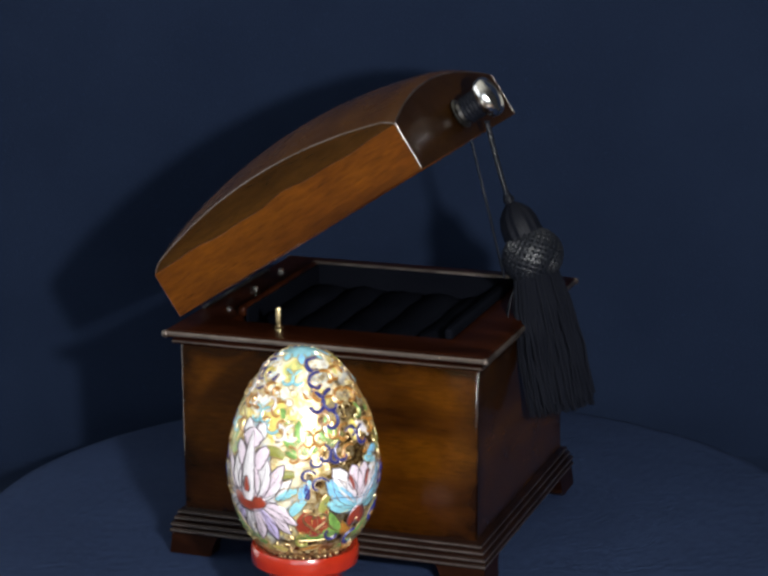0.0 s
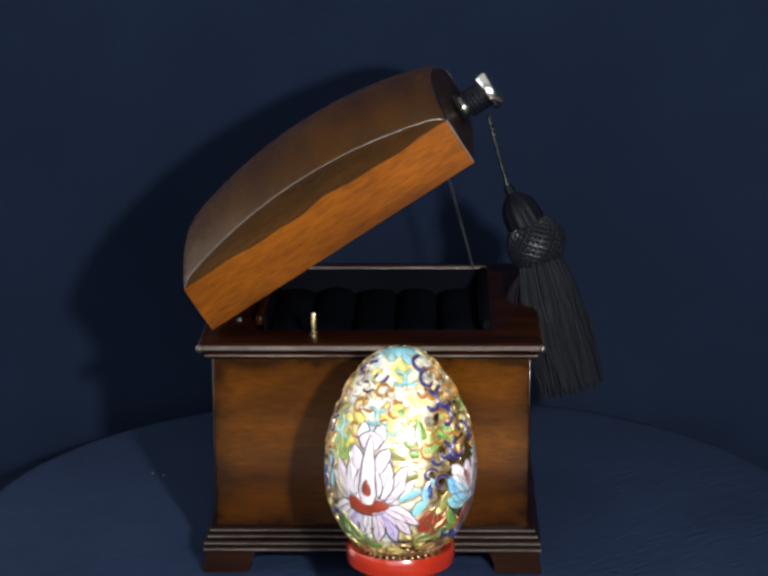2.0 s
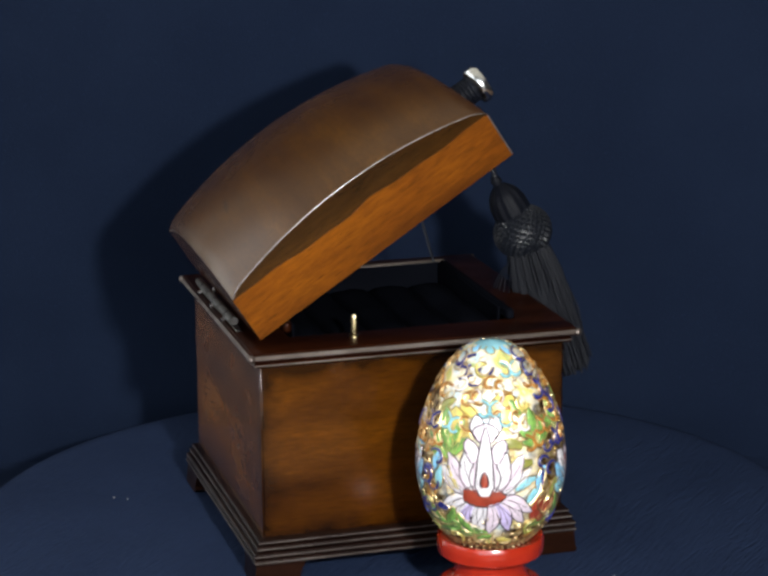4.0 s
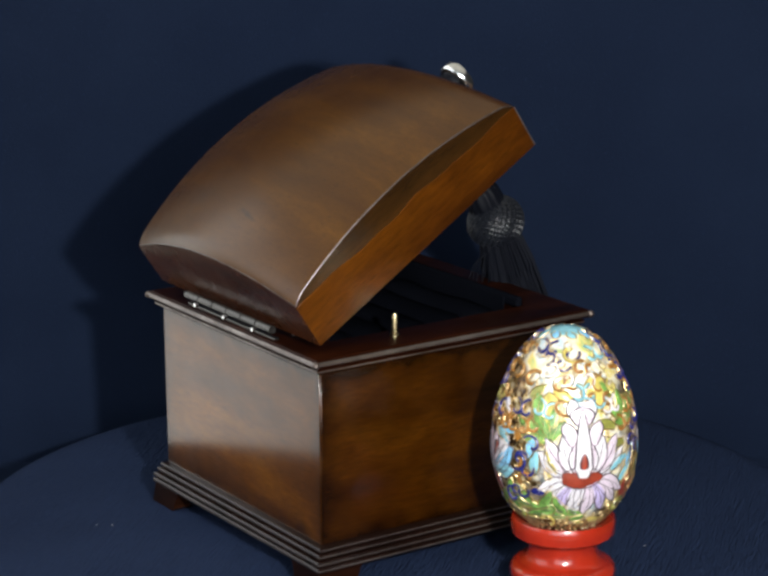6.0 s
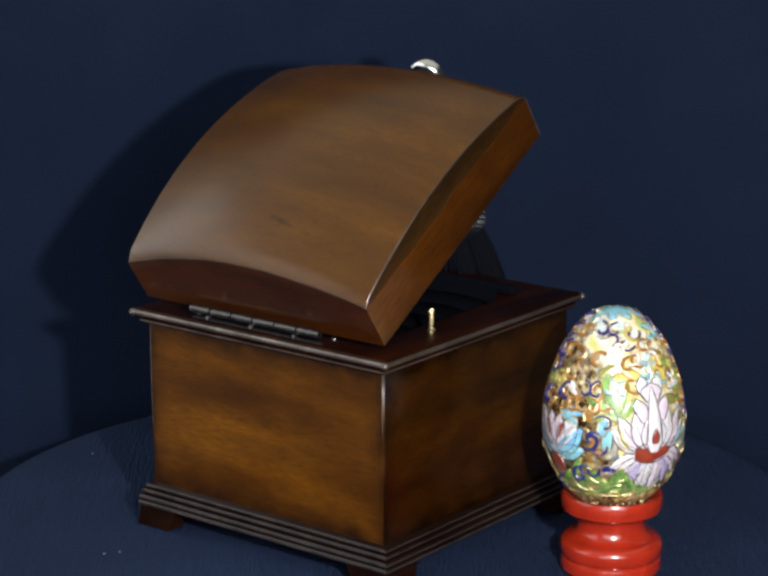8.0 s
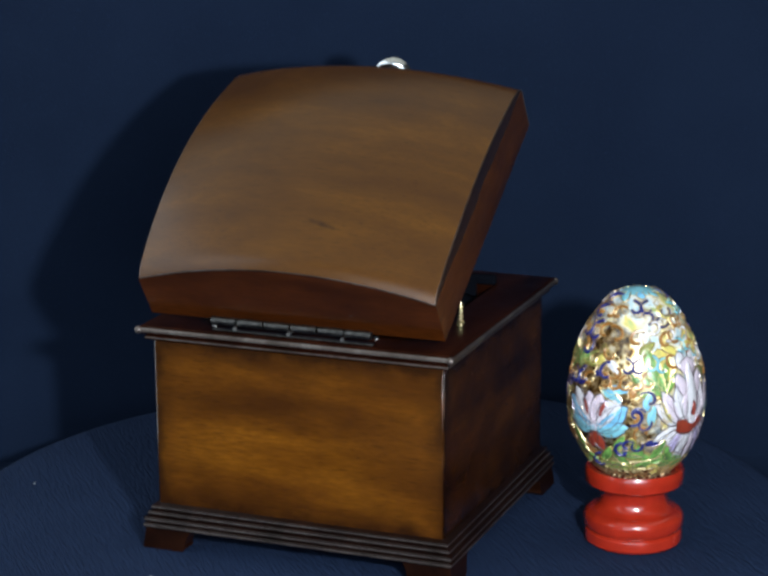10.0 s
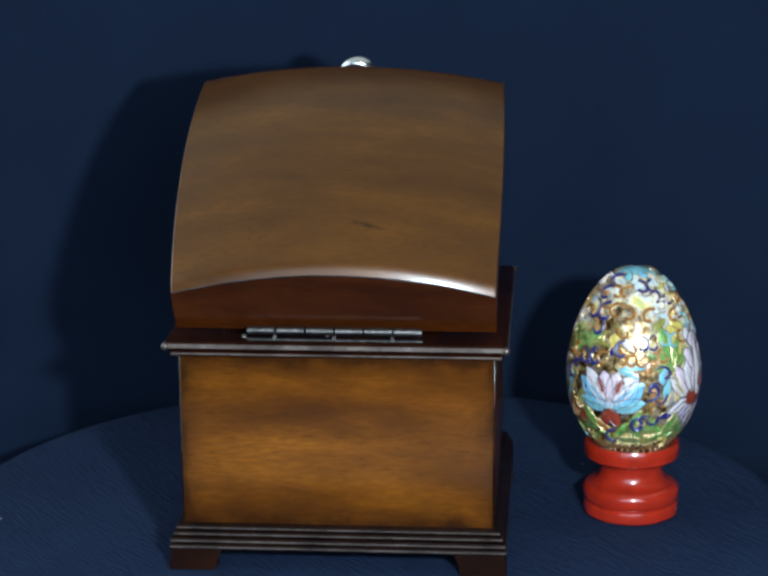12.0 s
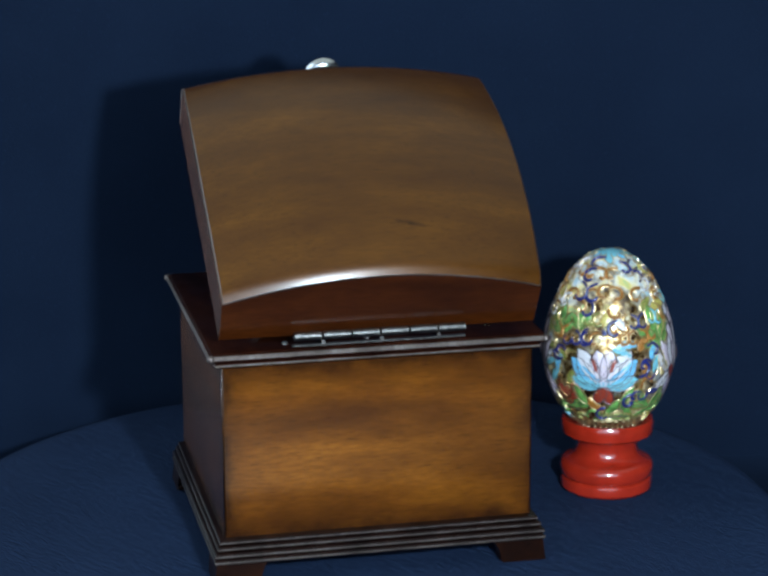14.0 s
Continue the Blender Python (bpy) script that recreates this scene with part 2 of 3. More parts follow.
def skin(rings, bm=None, closed=True, caps=True):
    """Quads between rings of points."""
    bm = bm or bmesh.new()
    rows = [[bm.verts.new(p) for p in r] for r in rings]
    n = len(rows[0])
    for a, b in zip(rows, rows[1:]):
        for i in range(n if closed else n - 1):
            j = (i + 1) % n
            bm.faces.new((a[i], a[j], b[j], b[i]))
    if caps and closed:
        bm.faces.new(rows[0][::-1])
        bm.faces.new(rows[-1])
    return bm


def turned(profile, n=48, bm=None, caps=True):
    """A turned form from (radius, height) rows."""
    return skin([[(r * math.cos(2 * math.pi * i / n), r * math.sin(2 * math.pi * i / n), z) for i in range(n)] for r, z in profile], bm, True, caps)


def tube(points, radius, n=6, bm=None, closed=False):
    """A round wire along points; radius may be a function of 0..1."""
    pts = [Vector(p) for p in points]
    rings, up = [], None
    for i, p in enumerate(pts):
        a, b = pts[i - 1 if i or closed else 0], pts[(i + 1) % len(pts) if closed else min(i + 1, len(pts) - 1)]
        d = (b - a).normalized()
        if up is None:
            up = d.orthogonal().normalized()
        up = (up - d * up.dot(d)).normalized()
        s = d.cross(up)
        r = radius(i / (len(pts) - 1)) if callable(radius) else radius
        rings.append([p + (up * math.cos(2 * math.pi * k / n) + s * math.sin(2 * math.pi * k / n)) * r for k in range(n)])
    if closed:
        rings.append(rings[0])
    return skin(rings, bm, True, not closed)


def square_moulding(profile):
    """A moulding round a square: (half side, height) rows, mitred at the corners; closed to a solid ring by the last row."""
    bm = bmesh.new()
    return skin([[(-h, -h, z), (h, -h, z), (h, h, z), (-h, h, z)] for h, z in profile + profile[:1]], bm, True, False)


# ---- the room round the camera ----
def room():
    def wall(name, b, label, paint=PLASTER):
        tagged(part(name, b, paint), label, "wall", kind="structure")
    t = 0.1
    wall("wall_north", block(-1.2, 1.6, 1.2, 1.2 + t, -0.8, 1.3), "plain grey plaster wall behind the backdrop")
    # unseen wall, its opening made only for the added fill lamp
    b = block(-1.2, 1.6, -2.2 - t, -2.2, -0.8, 0.09)
    block(-1.2, 1.6, -2.2 - t, -2.2, 1.21, 1.3, b)
    block(-1.2, -1.17, -2.2 - t, -2.2, 0.09, 1.21, b)
    block(1.03, 1.6, -2.2 - t, -2.2, 0.09, 1.21, b)
    wall("wall_south", b, "plain grey plaster wall with an opening for the added fill lamp")
    wall("wall_east", block(1.6, 1.6 + t, -2.2 - t, 1.2 + t, -0.8, 1.3), "plain unseen side wall, darkened to dim reflections on the box", DIM_REFLECTION)
    b = block(-1.2 - t, -1.2, -2.2 - t, -0.93, -0.8, 1.3)
    block(-1.2 - t, -1.2, 1.0, 1.2 + t, -0.8, 1.3, b)
    block(-1.2 - t, -1.2, 0.40, 0.42, -0.75, 1.24, b)
    block(-1.2 - t, -1.2, -0.93, 0.40, -0.75, 0.28, b)
    block(-1.2 - t, -1.2, -0.93, 1.0, -0.8, -0.75, b)
    block(-1.2 - t, -1.2, -0.93, 1.0, 1.24, 1.3, b)
    wall("wall_west", b, "plain grey plaster wall with two window openings")
    tagged(part("ceiling", block(-1.3, 1.7, -2.3, 1.3, 1.3, 1.4), PLASTER), "plain grey plaster ceiling", "ceiling", kind="structure")
    tagged(part("floor", block(-1.3, 1.7, -2.3, 1.3, -0.9, -0.8), BOARD), "plain brown wooden floor", "floor", kind="structure")


room()

WALL_Y = 0.17
GROUND = 0.004


def backdrop():
    """A navy cloth that hangs behind the turntable and runs forward over the table."""
    bm = bmesh.new()
    rows, n = [], 90
    line = [(WALL_Y, 0.34 - 0.02 * i) for i in range(17)] + [(WALL_Y - 0.004, 0.0), (WALL_Y - 0.004, -0.03)]
    line += [(WALL_Y - 0.01 - 0.02 * i, -0.034) for i in range(20)]
    for y, z in line:
        row = []
        for i in range(n + 1):
            x0 = -0.172 if z > -0.02 else -0.20
            x = x0 + (0.30 - x0) * i / n
            w = 0.0022 * noise.noise((x * 7, z * 2.2, y * 3)) + 0.0009 * noise.noise((x * 25 + 3, z * 9, y * 9))
            row.append((x, y + (w if z > -0.03 else 0), z + (w * 0.3 if z <= -0.03 else 0)))
        rows.append(row)
    skin(rows, bm, False, False)
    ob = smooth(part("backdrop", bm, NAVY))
    m = ob.modifiers.new("thick", "SOLIDIFY")
    m.thickness = 0.002
    tagged(ob, "dark navy backdrop cloth hanging behind the turntable", "backdrop", kind="structure")


backdrop()
board = block(-0.197, 0.6, -0.36, WALL_Y + 0.03, -0.075, -0.039)
for lx in (-0.19, 0.53):
    for ly in (-0.34, WALL_Y - 0.04):
        block(lx, lx + 0.05, ly, ly + 0.05, -0.8, -0.075, board)
bevel(tagged(part("table", board, BOARD), "brown wooden table under the backdrop cloth", "table", kind="structure"), 0.002)


# ---- the turntable ----
def turntable():
    # built round its own top, which lies at GROUND
    root = new("turntable")
    tagged(root, "round turntable covered with navy blue cloth", "turntable")
    cx, cy, r = 0.011, -0.004, 0.1530
    rings = []
    for k, (f, z) in enumerate([(0.02, 0), (0.3, 0), (0.6, 0), (0.85, 0), (0.96, 0), (0.985, -0.0007), (0.997, -0.0025), (1.0, -0.006), (0.998, -0.018), (0.985, -0.0185)]):
        ring = []
        for i in range(120):
            a = 2 * math.pi * i / 120
            rr = r * f * (1 + (0.010 * noise.noise((math.cos(a) * 2, math.sin(a) * 2, 5)) if f > 0.9 else 0))
            ring.append((cx + rr * math.cos(a), cy + rr * math.sin(a), z + (0.0004 * noise.noise((rr * math.cos(a) * 30, rr * math.sin(a) * 30, 1)) - 0.0004 if z == 0 else 0)))
        rings.append(ring)
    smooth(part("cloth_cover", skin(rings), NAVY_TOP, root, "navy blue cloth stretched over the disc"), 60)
    smooth(part("base", turned([(0.055, -0.032), (0.058, -0.030), (0.058, -0.021), (0.055, -0.0188)]), CORD, root, "black round base of the turntable"))
    for i, (x, y, l, a) in enumerate(LINT_PLACES):
        p = [Vector((x, y, 0.0004)) + Vector((math.cos(a + 0.4 * s), math.sin(a + 0.4 * s), 0.25 * math.sin(s * 3) ** 2)) * l * s for s in (0, 0.33, 0.66, 1)]
        part("lint", tube(p, 0.00017, 4), LINT, root, "pale speck of lint")
    return root


LINT_PLACES = [(-0.0575, 0.0685, 0.0012, 0.4), (0.0363, 0.1241, 0.0007, 1.0), (0.0336, -0.0953, 0.0009, 2.2), (-0.060, 0.073, 0.0006, 2.0)]


# ---- the music box ----
BODY = 0.0522
LID_TILT = 33.1
HINGE = Vector((-0.0518, 0, 0.0868))


def foot(sx, sy):
    """A bracket foot: two mitred arms with a scooped inner end."""
    bm = bmesh.new()
    h, o, w, t, lo = 0.0072, 0.0556, 0.0150, 0.006, 0.0040
    arch = [(0.0, 0.0), (w * 0.92, 0.0), (w, 0.0010), (w * 0.98, 0.0022), (w * 1.02, 0.0040), (w * 1.06, 0.0055), (w * 1.10, 0.0064), (w * 1.12, h), (0, h)]
    for swap in (0, 1):
        rings = []
        for d in (0.0, t):
            ring = []
            for a, z in arch:
                p = (o - max(a, d), o - d)
                flare = 0.0008 * (1 - z / h) if d == 0 else 0
                p = (p[0] + (flare if a == 0 else 0), p[1] + flare)
                ring.append(((p[1], p[0], z) if swap else (p[0], p[1], z)))
            rings.append([(sx * x, sy * y, z + lo) for x, y, z in ring])
        skin(rings, bm)
    return bm


def panel_wall(face):
    """One side of the body: a flat board with mitred ends."""
    bm = bmesh.new()
    z0, z1, b, t = 0.0185, 0.0775, BODY, 0.005
    def place(a, d, z):
        return {"front": (a, -b + d, z), "rear": (-a, b - d, z), "hinge_side": (-b + d, -a, z), "latch_side": (b - d, a, z)}[face]
    m = [(b, 0.0, 0.0), (b - 0.0030, 0.0, 0.0022)]
    rings = [[place(s * (b - t), t, z) for s, z in ((-1, z0), (1, z0), (1, z1), (-1, z1))]]
    for w, d, e in m:
        rings.append([place(-w, d, z0 + e), place(w, d, z0 + e), place(w, d, z1 - e), place(-w, d, z1 - e)])
    skin(rings, bm)
    return bm


def lid_point(a, b, up=0.0):
    """The domed top of the lid over a, b in -1..1, in the lid's own space (x from the hinge to the latch)."""
    fa, fb = 1 - a * a, 1 - b * b
    shoulder = (max(0.0, abs(a) - 0.91) / 0.09) ** 2
    w = 0.0164 + 0.0082 * fa + 0.0082 * fb + 0.0016 * (1 - shoulder)
    x = 0.051 + a * (0.051 - 0.0010 * fb * a * a)
    y = b * (0.0525 + 0.0014 * fa * b * b)
    return Vector((x, y, w + up))


def lid_wall(face, arch=None):
    bm = bmesh.new()
    n, t = 24, 0.0045
    rings = []
    for i in range(n + 1):
        s = -1 + 2 * i / n
        if face in ("front", "rear"):
            k = -1 if face == "front" else 1
            top = lid_point(s, k)
            foot_, out = Vector((0.051 + s * 0.051, k * 0.0525, 0)), Vector((0, k, 0))
        else:
            k = -1 if face == "hinge_side" else 1
            top = lid_point(k, s)
            foot_, out = Vector((0.051 + k * 0.051, s * 0.0525, 0)), Vector((k, 0, 0))
        # wavy seam, the edge of the shade painted on the arch strip
        wave = (0.0006 * math.sin(7.0 * s + 0.6) + 0.0004 * math.sin(17 * s)) * (1 - s * s) if arch is not None else 0.0
        mid = foot_ + Vector((0, 0, 0.0164 + wave))
        m = 1 - t / 0.0525 if abs(s) == 1 else 1
        inner = Vector(((foot_.x - 0.051) * m + 0.051, foot_.y * m, 0)) - out * t
        if arch is None:
            rings.append([foot_, foot_ + Vector((0, 0, 0.0055)), foot_ + Vector((0, 0, 0.011)), mid, top - Vector((0, 0, 0.0003)), inner + Vector((0, 0, top.z - 0.003)), inner])
        elif arch:
            rise = Vector((0, 0, 0.0001))
            rings.append([mid + rise, mid.lerp(top, 0.5) + rise, top - Vector((0, 0, 0.0002)), inner + Vector((0, 0, max(top.z - 0.003, mid.z + 0.0003))), inner + Vector((0, 0, mid.z + 0.0001))])
        else:
            rings.append([foot_, foot_ + Vector((0, 0, 0.0055)), foot_ + Vector((0, 0, 0.011)), mid, inner + Vector((0, 0, mid.z)), inner])
    return skin(rings, bm)


def lid_top():
    n = 56
    bm = bmesh.new()
    up = [[bm.verts.new(lid_point(-1 + 2 * i / n, -1 + 2 * j / n)) for j in range(n + 1)] for i in range(n + 1)]
    lo = [[bm.verts.new(lid_point((-1 + 2 * i / n) * 0.965, (-1 + 2 * j / n) * 0.965, -0.004)) for j in range(n + 1)] for i in range(n + 1)]
    for i in range(n):
        for j in range(n):
            bm.faces.new((up[i][j], up[i + 1][j], up[i + 1][j + 1], up[i][j + 1]))
            bm.faces.new((lo[i][j], lo[i][j + 1], lo[i + 1][j + 1], lo[i + 1][j]))
    for i in range(n):
        for g in ((up[i][0], up[i + 1][0], lo[i + 1][0], lo[i][0]), (up[i][n], up[i + 1][n], lo[i + 1][n], lo[i][n]),
                  (up[0][i], up[0][i + 1], lo[0][i + 1], lo[0][i]), (up[n][i], up[n][i + 1], lo[n][i + 1], lo[n][i])):
            bm.faces.new(g)
    return bm


def bead(h, z, r, n=5):
    """Rows of a half-round bead on a moulding."""
    return [(h + r * math.sin(math.pi * k / n), z - r * math.cos(math.pi * k / n)) for k in range(n + 1)]


def music_box():
    root = new("music_box")
    tagged(root, "dark varnished wooden music box with its domed lid open", "music box")
    body = part("body_base", block(-BODY + 0.006, BODY - 0.006, -BODY + 0.006, BODY - 0.006, 0.0115, 0.0165), DARKWOOD_X, root, "dark wooden bottom board")
    for face, mat in (("front", WOOD_X), ("rear", WOOD_X), ("hinge_side", WOOD_Y), ("latch_side", WOOD_LATCH_SHADE)):
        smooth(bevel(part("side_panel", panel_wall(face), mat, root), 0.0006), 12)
    reeds = [(0.045, 0.0108), (0.0550, 0.0108)] + bead(0.0553, 0.0120, 0.0010) + bead(0.0551, 0.0141, 0.0010) + bead(0.0542, 0.0162, 0.0009)
    reeds += bead(0.0534, 0.0181, 0.0008) + [(0.0520, 0.0195), (0.0517, 0.0205), (0.045, 0.0205)]
    paint_glints(smooth(part("base_moulding", square_moulding(reeds), DARKWOOD_X, root, "dark reeded base moulding"), 35), (4, 10, 16, 22))
    for sx in (-1, 1):
        for sy in (-1, 1):
            smooth(part("foot", foot(sx, sy), FOOTWOOD, root, "dark carved bracket foot"), 30)
    rim = [(0.0395, 0.0765), (0.0515, 0.0765), (0.0520, 0.0775)] + bead(0.0535, 0.0787, 0.0009) + [(0.0530, 0.0798)] + bead(0.0554, 0.0815, 0.0012) + [(0.0552, 0.0830), (0.0540, 0.0834), (0.0395, 0.0834)]
    paint_glints(smooth(part("top_frame", square_moulding(rim), REDWOOD, root, "reddish brown top frame with highlights painted on its beaded edge"), 35), (5, 12, 13))
    # small pale spheres added as the highlights on the frame's corners
    for sx in (-1, 1):
        for sy in (-1, 1):
            bm = bmesh.new()
            bmesh.ops.create_uvsphere(bm, u_segments=12, v_segments=8, radius=0.00135, matrix=Matrix.Translation((sx * 0.0558, sy * 0.0558, 0.0815)))
            smooth(part("corner_glint", bm, GLINT, root, "pale bead added as a highlight on the top frame's corner"), 80)
    for x0, x1, y0, y1, mat in ((-0.0394, 0.0394, 0.0362, 0.0392, REDWOOD), (-0.0394, -0.0366, -0.0330, 0.0362, REDWOOD), (0.0366, 0.0394, -0.0394, 0.0362, VELVET)):
        bevel(part("inner_lip", block(x0, x1, y0, y1, 0.0828, 0.0866), mat, root, "raised rounded lip beside the well"), 0.0011, 3, y0 > 0)
    for x0, x1, y0, y1 in ((-0.0364, 0.0364, 0.0353, 0.0361), (-0.0365, -0.0357, -0.0325, 0.0352), (0.0357, 0.0365, -0.0325, 0.0352)):
        bevel(part("well_lining", block(x0, x1, y0, y1, 0.0640, 0.0859), VELVET, root, "black velvet well lining"), 0.0003)
    part("well_floor", block(-0.0395, 0.0395, -0.0395, 0.0395, 0.060, 0.064), VELVET, root, "black velvet lining")
    for i in range(5):
        x = -0.0292 + 0.0146 * i  # pads lie side by side
        rings = []
        for k in range(15):
            y = -0.0390 + 0.0750 * k / 14
            f = min(1.0, 0.55 + 3 * min(k, 14 - k) / 14)
            ring = []
            for q in range(12):
                a = 2 * math.pi * q / 12
                ca, sa = math.cos(a), math.sin(a)
                ring.append((x + 0.0072 * math.copysign(abs(ca) ** 0.6, ca), y, 0.0727 + 0.0085 * math.copysign(abs(sa) ** 0.6, sa) * f + 0.0010 * noise.noise((x * 90, y * 80, a))))
            rings.append(ring)
        smooth(part("ring_roll", skin(rings), VELVET, root, "padded black velvet roll"), 70)
    smooth(part("stop_pin", turned([(0.0016, 0.0832), (0.0016, 0.0842), (0.00105, 0.0846), (0.0010, 0.0905), (0.0008, 0.0911), (0.0003, 0.0913)], 16), BRASS, root, "small brass stop pin")).location = (-0.0189, -0.0460, 0)
    # stay cord between the well and the lid
    smooth(part("lid_stay", tube([(0.0352, 0.0365, 0.084), (0.0335, 0.0369, 0.090), (0.0278, 0.0382, 0.111), (0.0225, 0.0394, 0.130), (0.0188, 0.0402, 0.1435)], 0.00050, 8), DARK_STEEL, root, "thin dark lid stay"))
    # the lid and all that is fixed to it
    lid = new("lid")
    lid.parent = root
    lid.matrix_local = Matrix.Translation(HINGE) @ pose(0, 0, 0, 0, -LID_TILT, 0)
    for face, mat in (("front", LID_X), ("rear", LID_X), ("hinge_side", LID_RED), ("latch_side", LID_LATCH_SHADE)):
        if mat in (LID_RED, LID_LATCH_SHADE):
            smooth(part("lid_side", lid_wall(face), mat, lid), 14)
        else:
            bevel(part("lid_side", lid_wall(face, False), mat, lid), 0.0003, 2)
            smooth(part("lid_arch", lid_wall(face, True), LID_ARCH_SHADE, lid, "arched strip above the lid side with shade painted in"), 12)
    bevel(part("lid_top", lid_top(), LID_Y, lid, "domed lid top of glossy brown wood"), 0.0004, 2, True)
    # pale strips added as the highlight down the lid's corner edges
    for y in (-0.0525, 0.0525):
        smooth(part("edge_glint", tube([(0.10185, y * 0.997, 0.0003), (0.10185, y * 0.997, 0.0165)], 0.00030, 8), GLINT, lid, "pale strip added as a highlight on the lid's corner edge"))
    hub = Matrix.Translation((0.1030, 0, 0.0092)) @ pose(0, 0, 0, 0, 90, 0)
    ring = smooth(part("knob_plate", turned([(0.0052, 0.0), (0.0054, 0.0005), (0.0048, 0.0010), (0.003, 0.0011)], 32), STEEL, lid, "silver back plate"))
    ring.matrix_local = hub
    neck = smooth(part("knob_neck", turned([(0.0040, 0.0012), (0.0036, 0.004), (0.0034, 0.0075), (0.004, 0.0105)], 24), STEEL, lid, "dark metal neck"))
    neck.matrix_local = hub
    head = smooth(part("knob", turned([(0.0035, 0.0092), (0.0054, 0.0094), (0.0066, 0.0101), (0.0070, 0.0112), (0.0070, 0.0126), (0.0065, 0.0137), (0.0056, 0.0141), (0.0050, 0.0137), (0.003, 0.0145), (0.0006, 0.0148)], 40), CHROME, lid, "polished silver knob"))
    head.matrix_local = hub
    # hinge: barrel knuckles and a leaf
    for i in range(6):
        y = -0.0286 + 0.00958 * i
        b = tube([(-0.0551, y + 0.0003, 0.0872), (-0.0551, y + 0.0092, 0.0872)], 0.00135, 12)
        smooth(part("hinge_knuckle", b, STEEL, root, "steel hinge barrel"), 40)
    for y in (-0.019, 0.0, 0.0193):
        smooth(part("hinge_pin", tube([(-0.0561, y, 0.0856), (-0.0575, y, 0.0856)], 0.0007, 10), CHROME, root, "small bright screw head"))
    for x, y in ((-0.0490, 0.0305), (-0.0477, 0.0030), (-0.0453, -0.0261)):
        smooth(part("screw", turned([(0.0010, 0.0833), (0.0010, 0.0838), (0.0006, 0.0842), (0.0002, 0.0843)], 12), STEEL_BRIGHT, root, "small steel screw head")).location = (x, y, 0)
    part("hinge_leaf", block(-0.0545, -0.0528, -0.0286, 0.0290, 0.0836, 0.0842), STEEL, root, "steel hinge leaf")
    return root


# ---- the tassel ----
def tassel():
    root = new("tassel")
    tagged(root, "black silk tassel hanging by a twisted cord from the knob", "tassel")
    top, ball, tip = Vector((0.0464, 0.001, 0.1225)), Vector((0.0557, -0.0012, 0.1040)), Vector((0.0684, -0.0075, 0.0545))
    knob = Vector((0.0392, -0.0005, 0.1490))
    bm = bmesh.new()
    for phase in (0, math.pi):
        pts = []
        for i in range(60):
            f = i / 59
            c = knob.lerp(top, f) + Vector((0, 0, -0.0012 * math.sin(math.pi * f)))
            a = f * 46 + phase
            pts.append(c + Vector((math.cos(a), math.sin(a), 0)) * 0.0005)
        tube(pts, 0.00058, 6, bm)
    smooth(part("cord", bm, BRAID, root, "twisted black cord"), 60)
    loop = bmesh.new()
    axis = Vector((math.cos(radians(33)), 0, math.sin(radians(33))))
    side = axis.cross(Vector((0, 1, 0)))
    mid = HINGE + Matrix.Rotation(radians(-LID_TILT), 3, "Y") @ Vector((0.103, 0, 0.0092))
    for k in range(5):
        c = mid + axis * (0.0032 + 0.0014 * k)
        tube([c + (Vector((0, 1, 0)) * math.cos(a) + side * math.sin(a)) * 0.0042 for a in [2 * math.pi * i / 24 for i in range(24)]], 0.00075, 6, loop, True)
    smooth(part("cord_wrap", loop, CORD, root, "black cord wound round the knob's neck"), 60)
    d = (ball - top).normalized()
    turn = d.to_track_quat("Z", "Y").to_matrix().to_4x4()
    ln = (ball - top).length
    prof = [(0.0010, -0.002), (0.0020, 0.0), (0.0016, 0.0015), (0.0034, 0.003), (0.0054, 0.0055), (0.0064, 0.009), (0.0066, ln - 0.008), (0.006, ln)]
    rings = []
    for r, z in prof:
        rings.append([(r * (1 + 0.05 * math.sin(i * 12 * 2 * math.pi / 48)) * math.cos(2 * math.pi * i / 48), r * (1 + 0.05 * math.sin(i * 12 * 2 * math.pi / 48)) * math.sin(2 * math.pi * i / 48), z) for i in range(48)])
    hd = smooth(part("head", skin(rings), CORD, root, "bound black tassel head"), 60)
    hd.matrix_local = Matrix.Translation(top) @ turn
    bm = bmesh.new()
    bmesh.ops.create_uvsphere(bm, u_segments=24, v_segments=14, radius=0.0090)
    R = 0.0096
    for k in range(22):
        for sgn in (-1, 1):
            pts = []
            for i in range(17):
                v = radians(-68 + 136 * i / 16)
                u = 2 * math.pi * k / 22 + sgn * 1.15 * math.sin(v)
                rr = R * (1 + 0.045 * math.sin(i * math.pi + k * math.pi + (sgn > 0) * math.pi))
                pts.append((rr * 1.05 * math.cos(v) * math.cos(u), rr * 1.05 * math.cos(v) * math.sin(u), rr * 0.95 * math.sin(v)))
            tube(pts, 0.00062, 5, bm)
    kn = smooth(part("knot", bm, BRAID, root, "braided black ball knot"), 60)
    kn["kind"] = "stuff"
    kn.matrix_local = Matrix.Translation(ball) @ turn
    rnd = random.Random(4)
    bm = bmesh.new()
    start = ball + (tip - ball) * 0.10
    axis = (tip - ball).normalized()
    s1 = axis.orthogonal().normalized()
    s2 = axis.cross(s1)
    for k in range(420):
        a, q = rnd.uniform(0, 2 * math.pi), math.sqrt(rnd.uniform(0.15, 1))
        o = s1 * math.cos(a) + s2 * math.sin(a)
        r0, r1, r2 = 0.0074 * q, 0.0098 * q, (0.0108 + rnd.uniform(-0.001, 0.0012)) * q
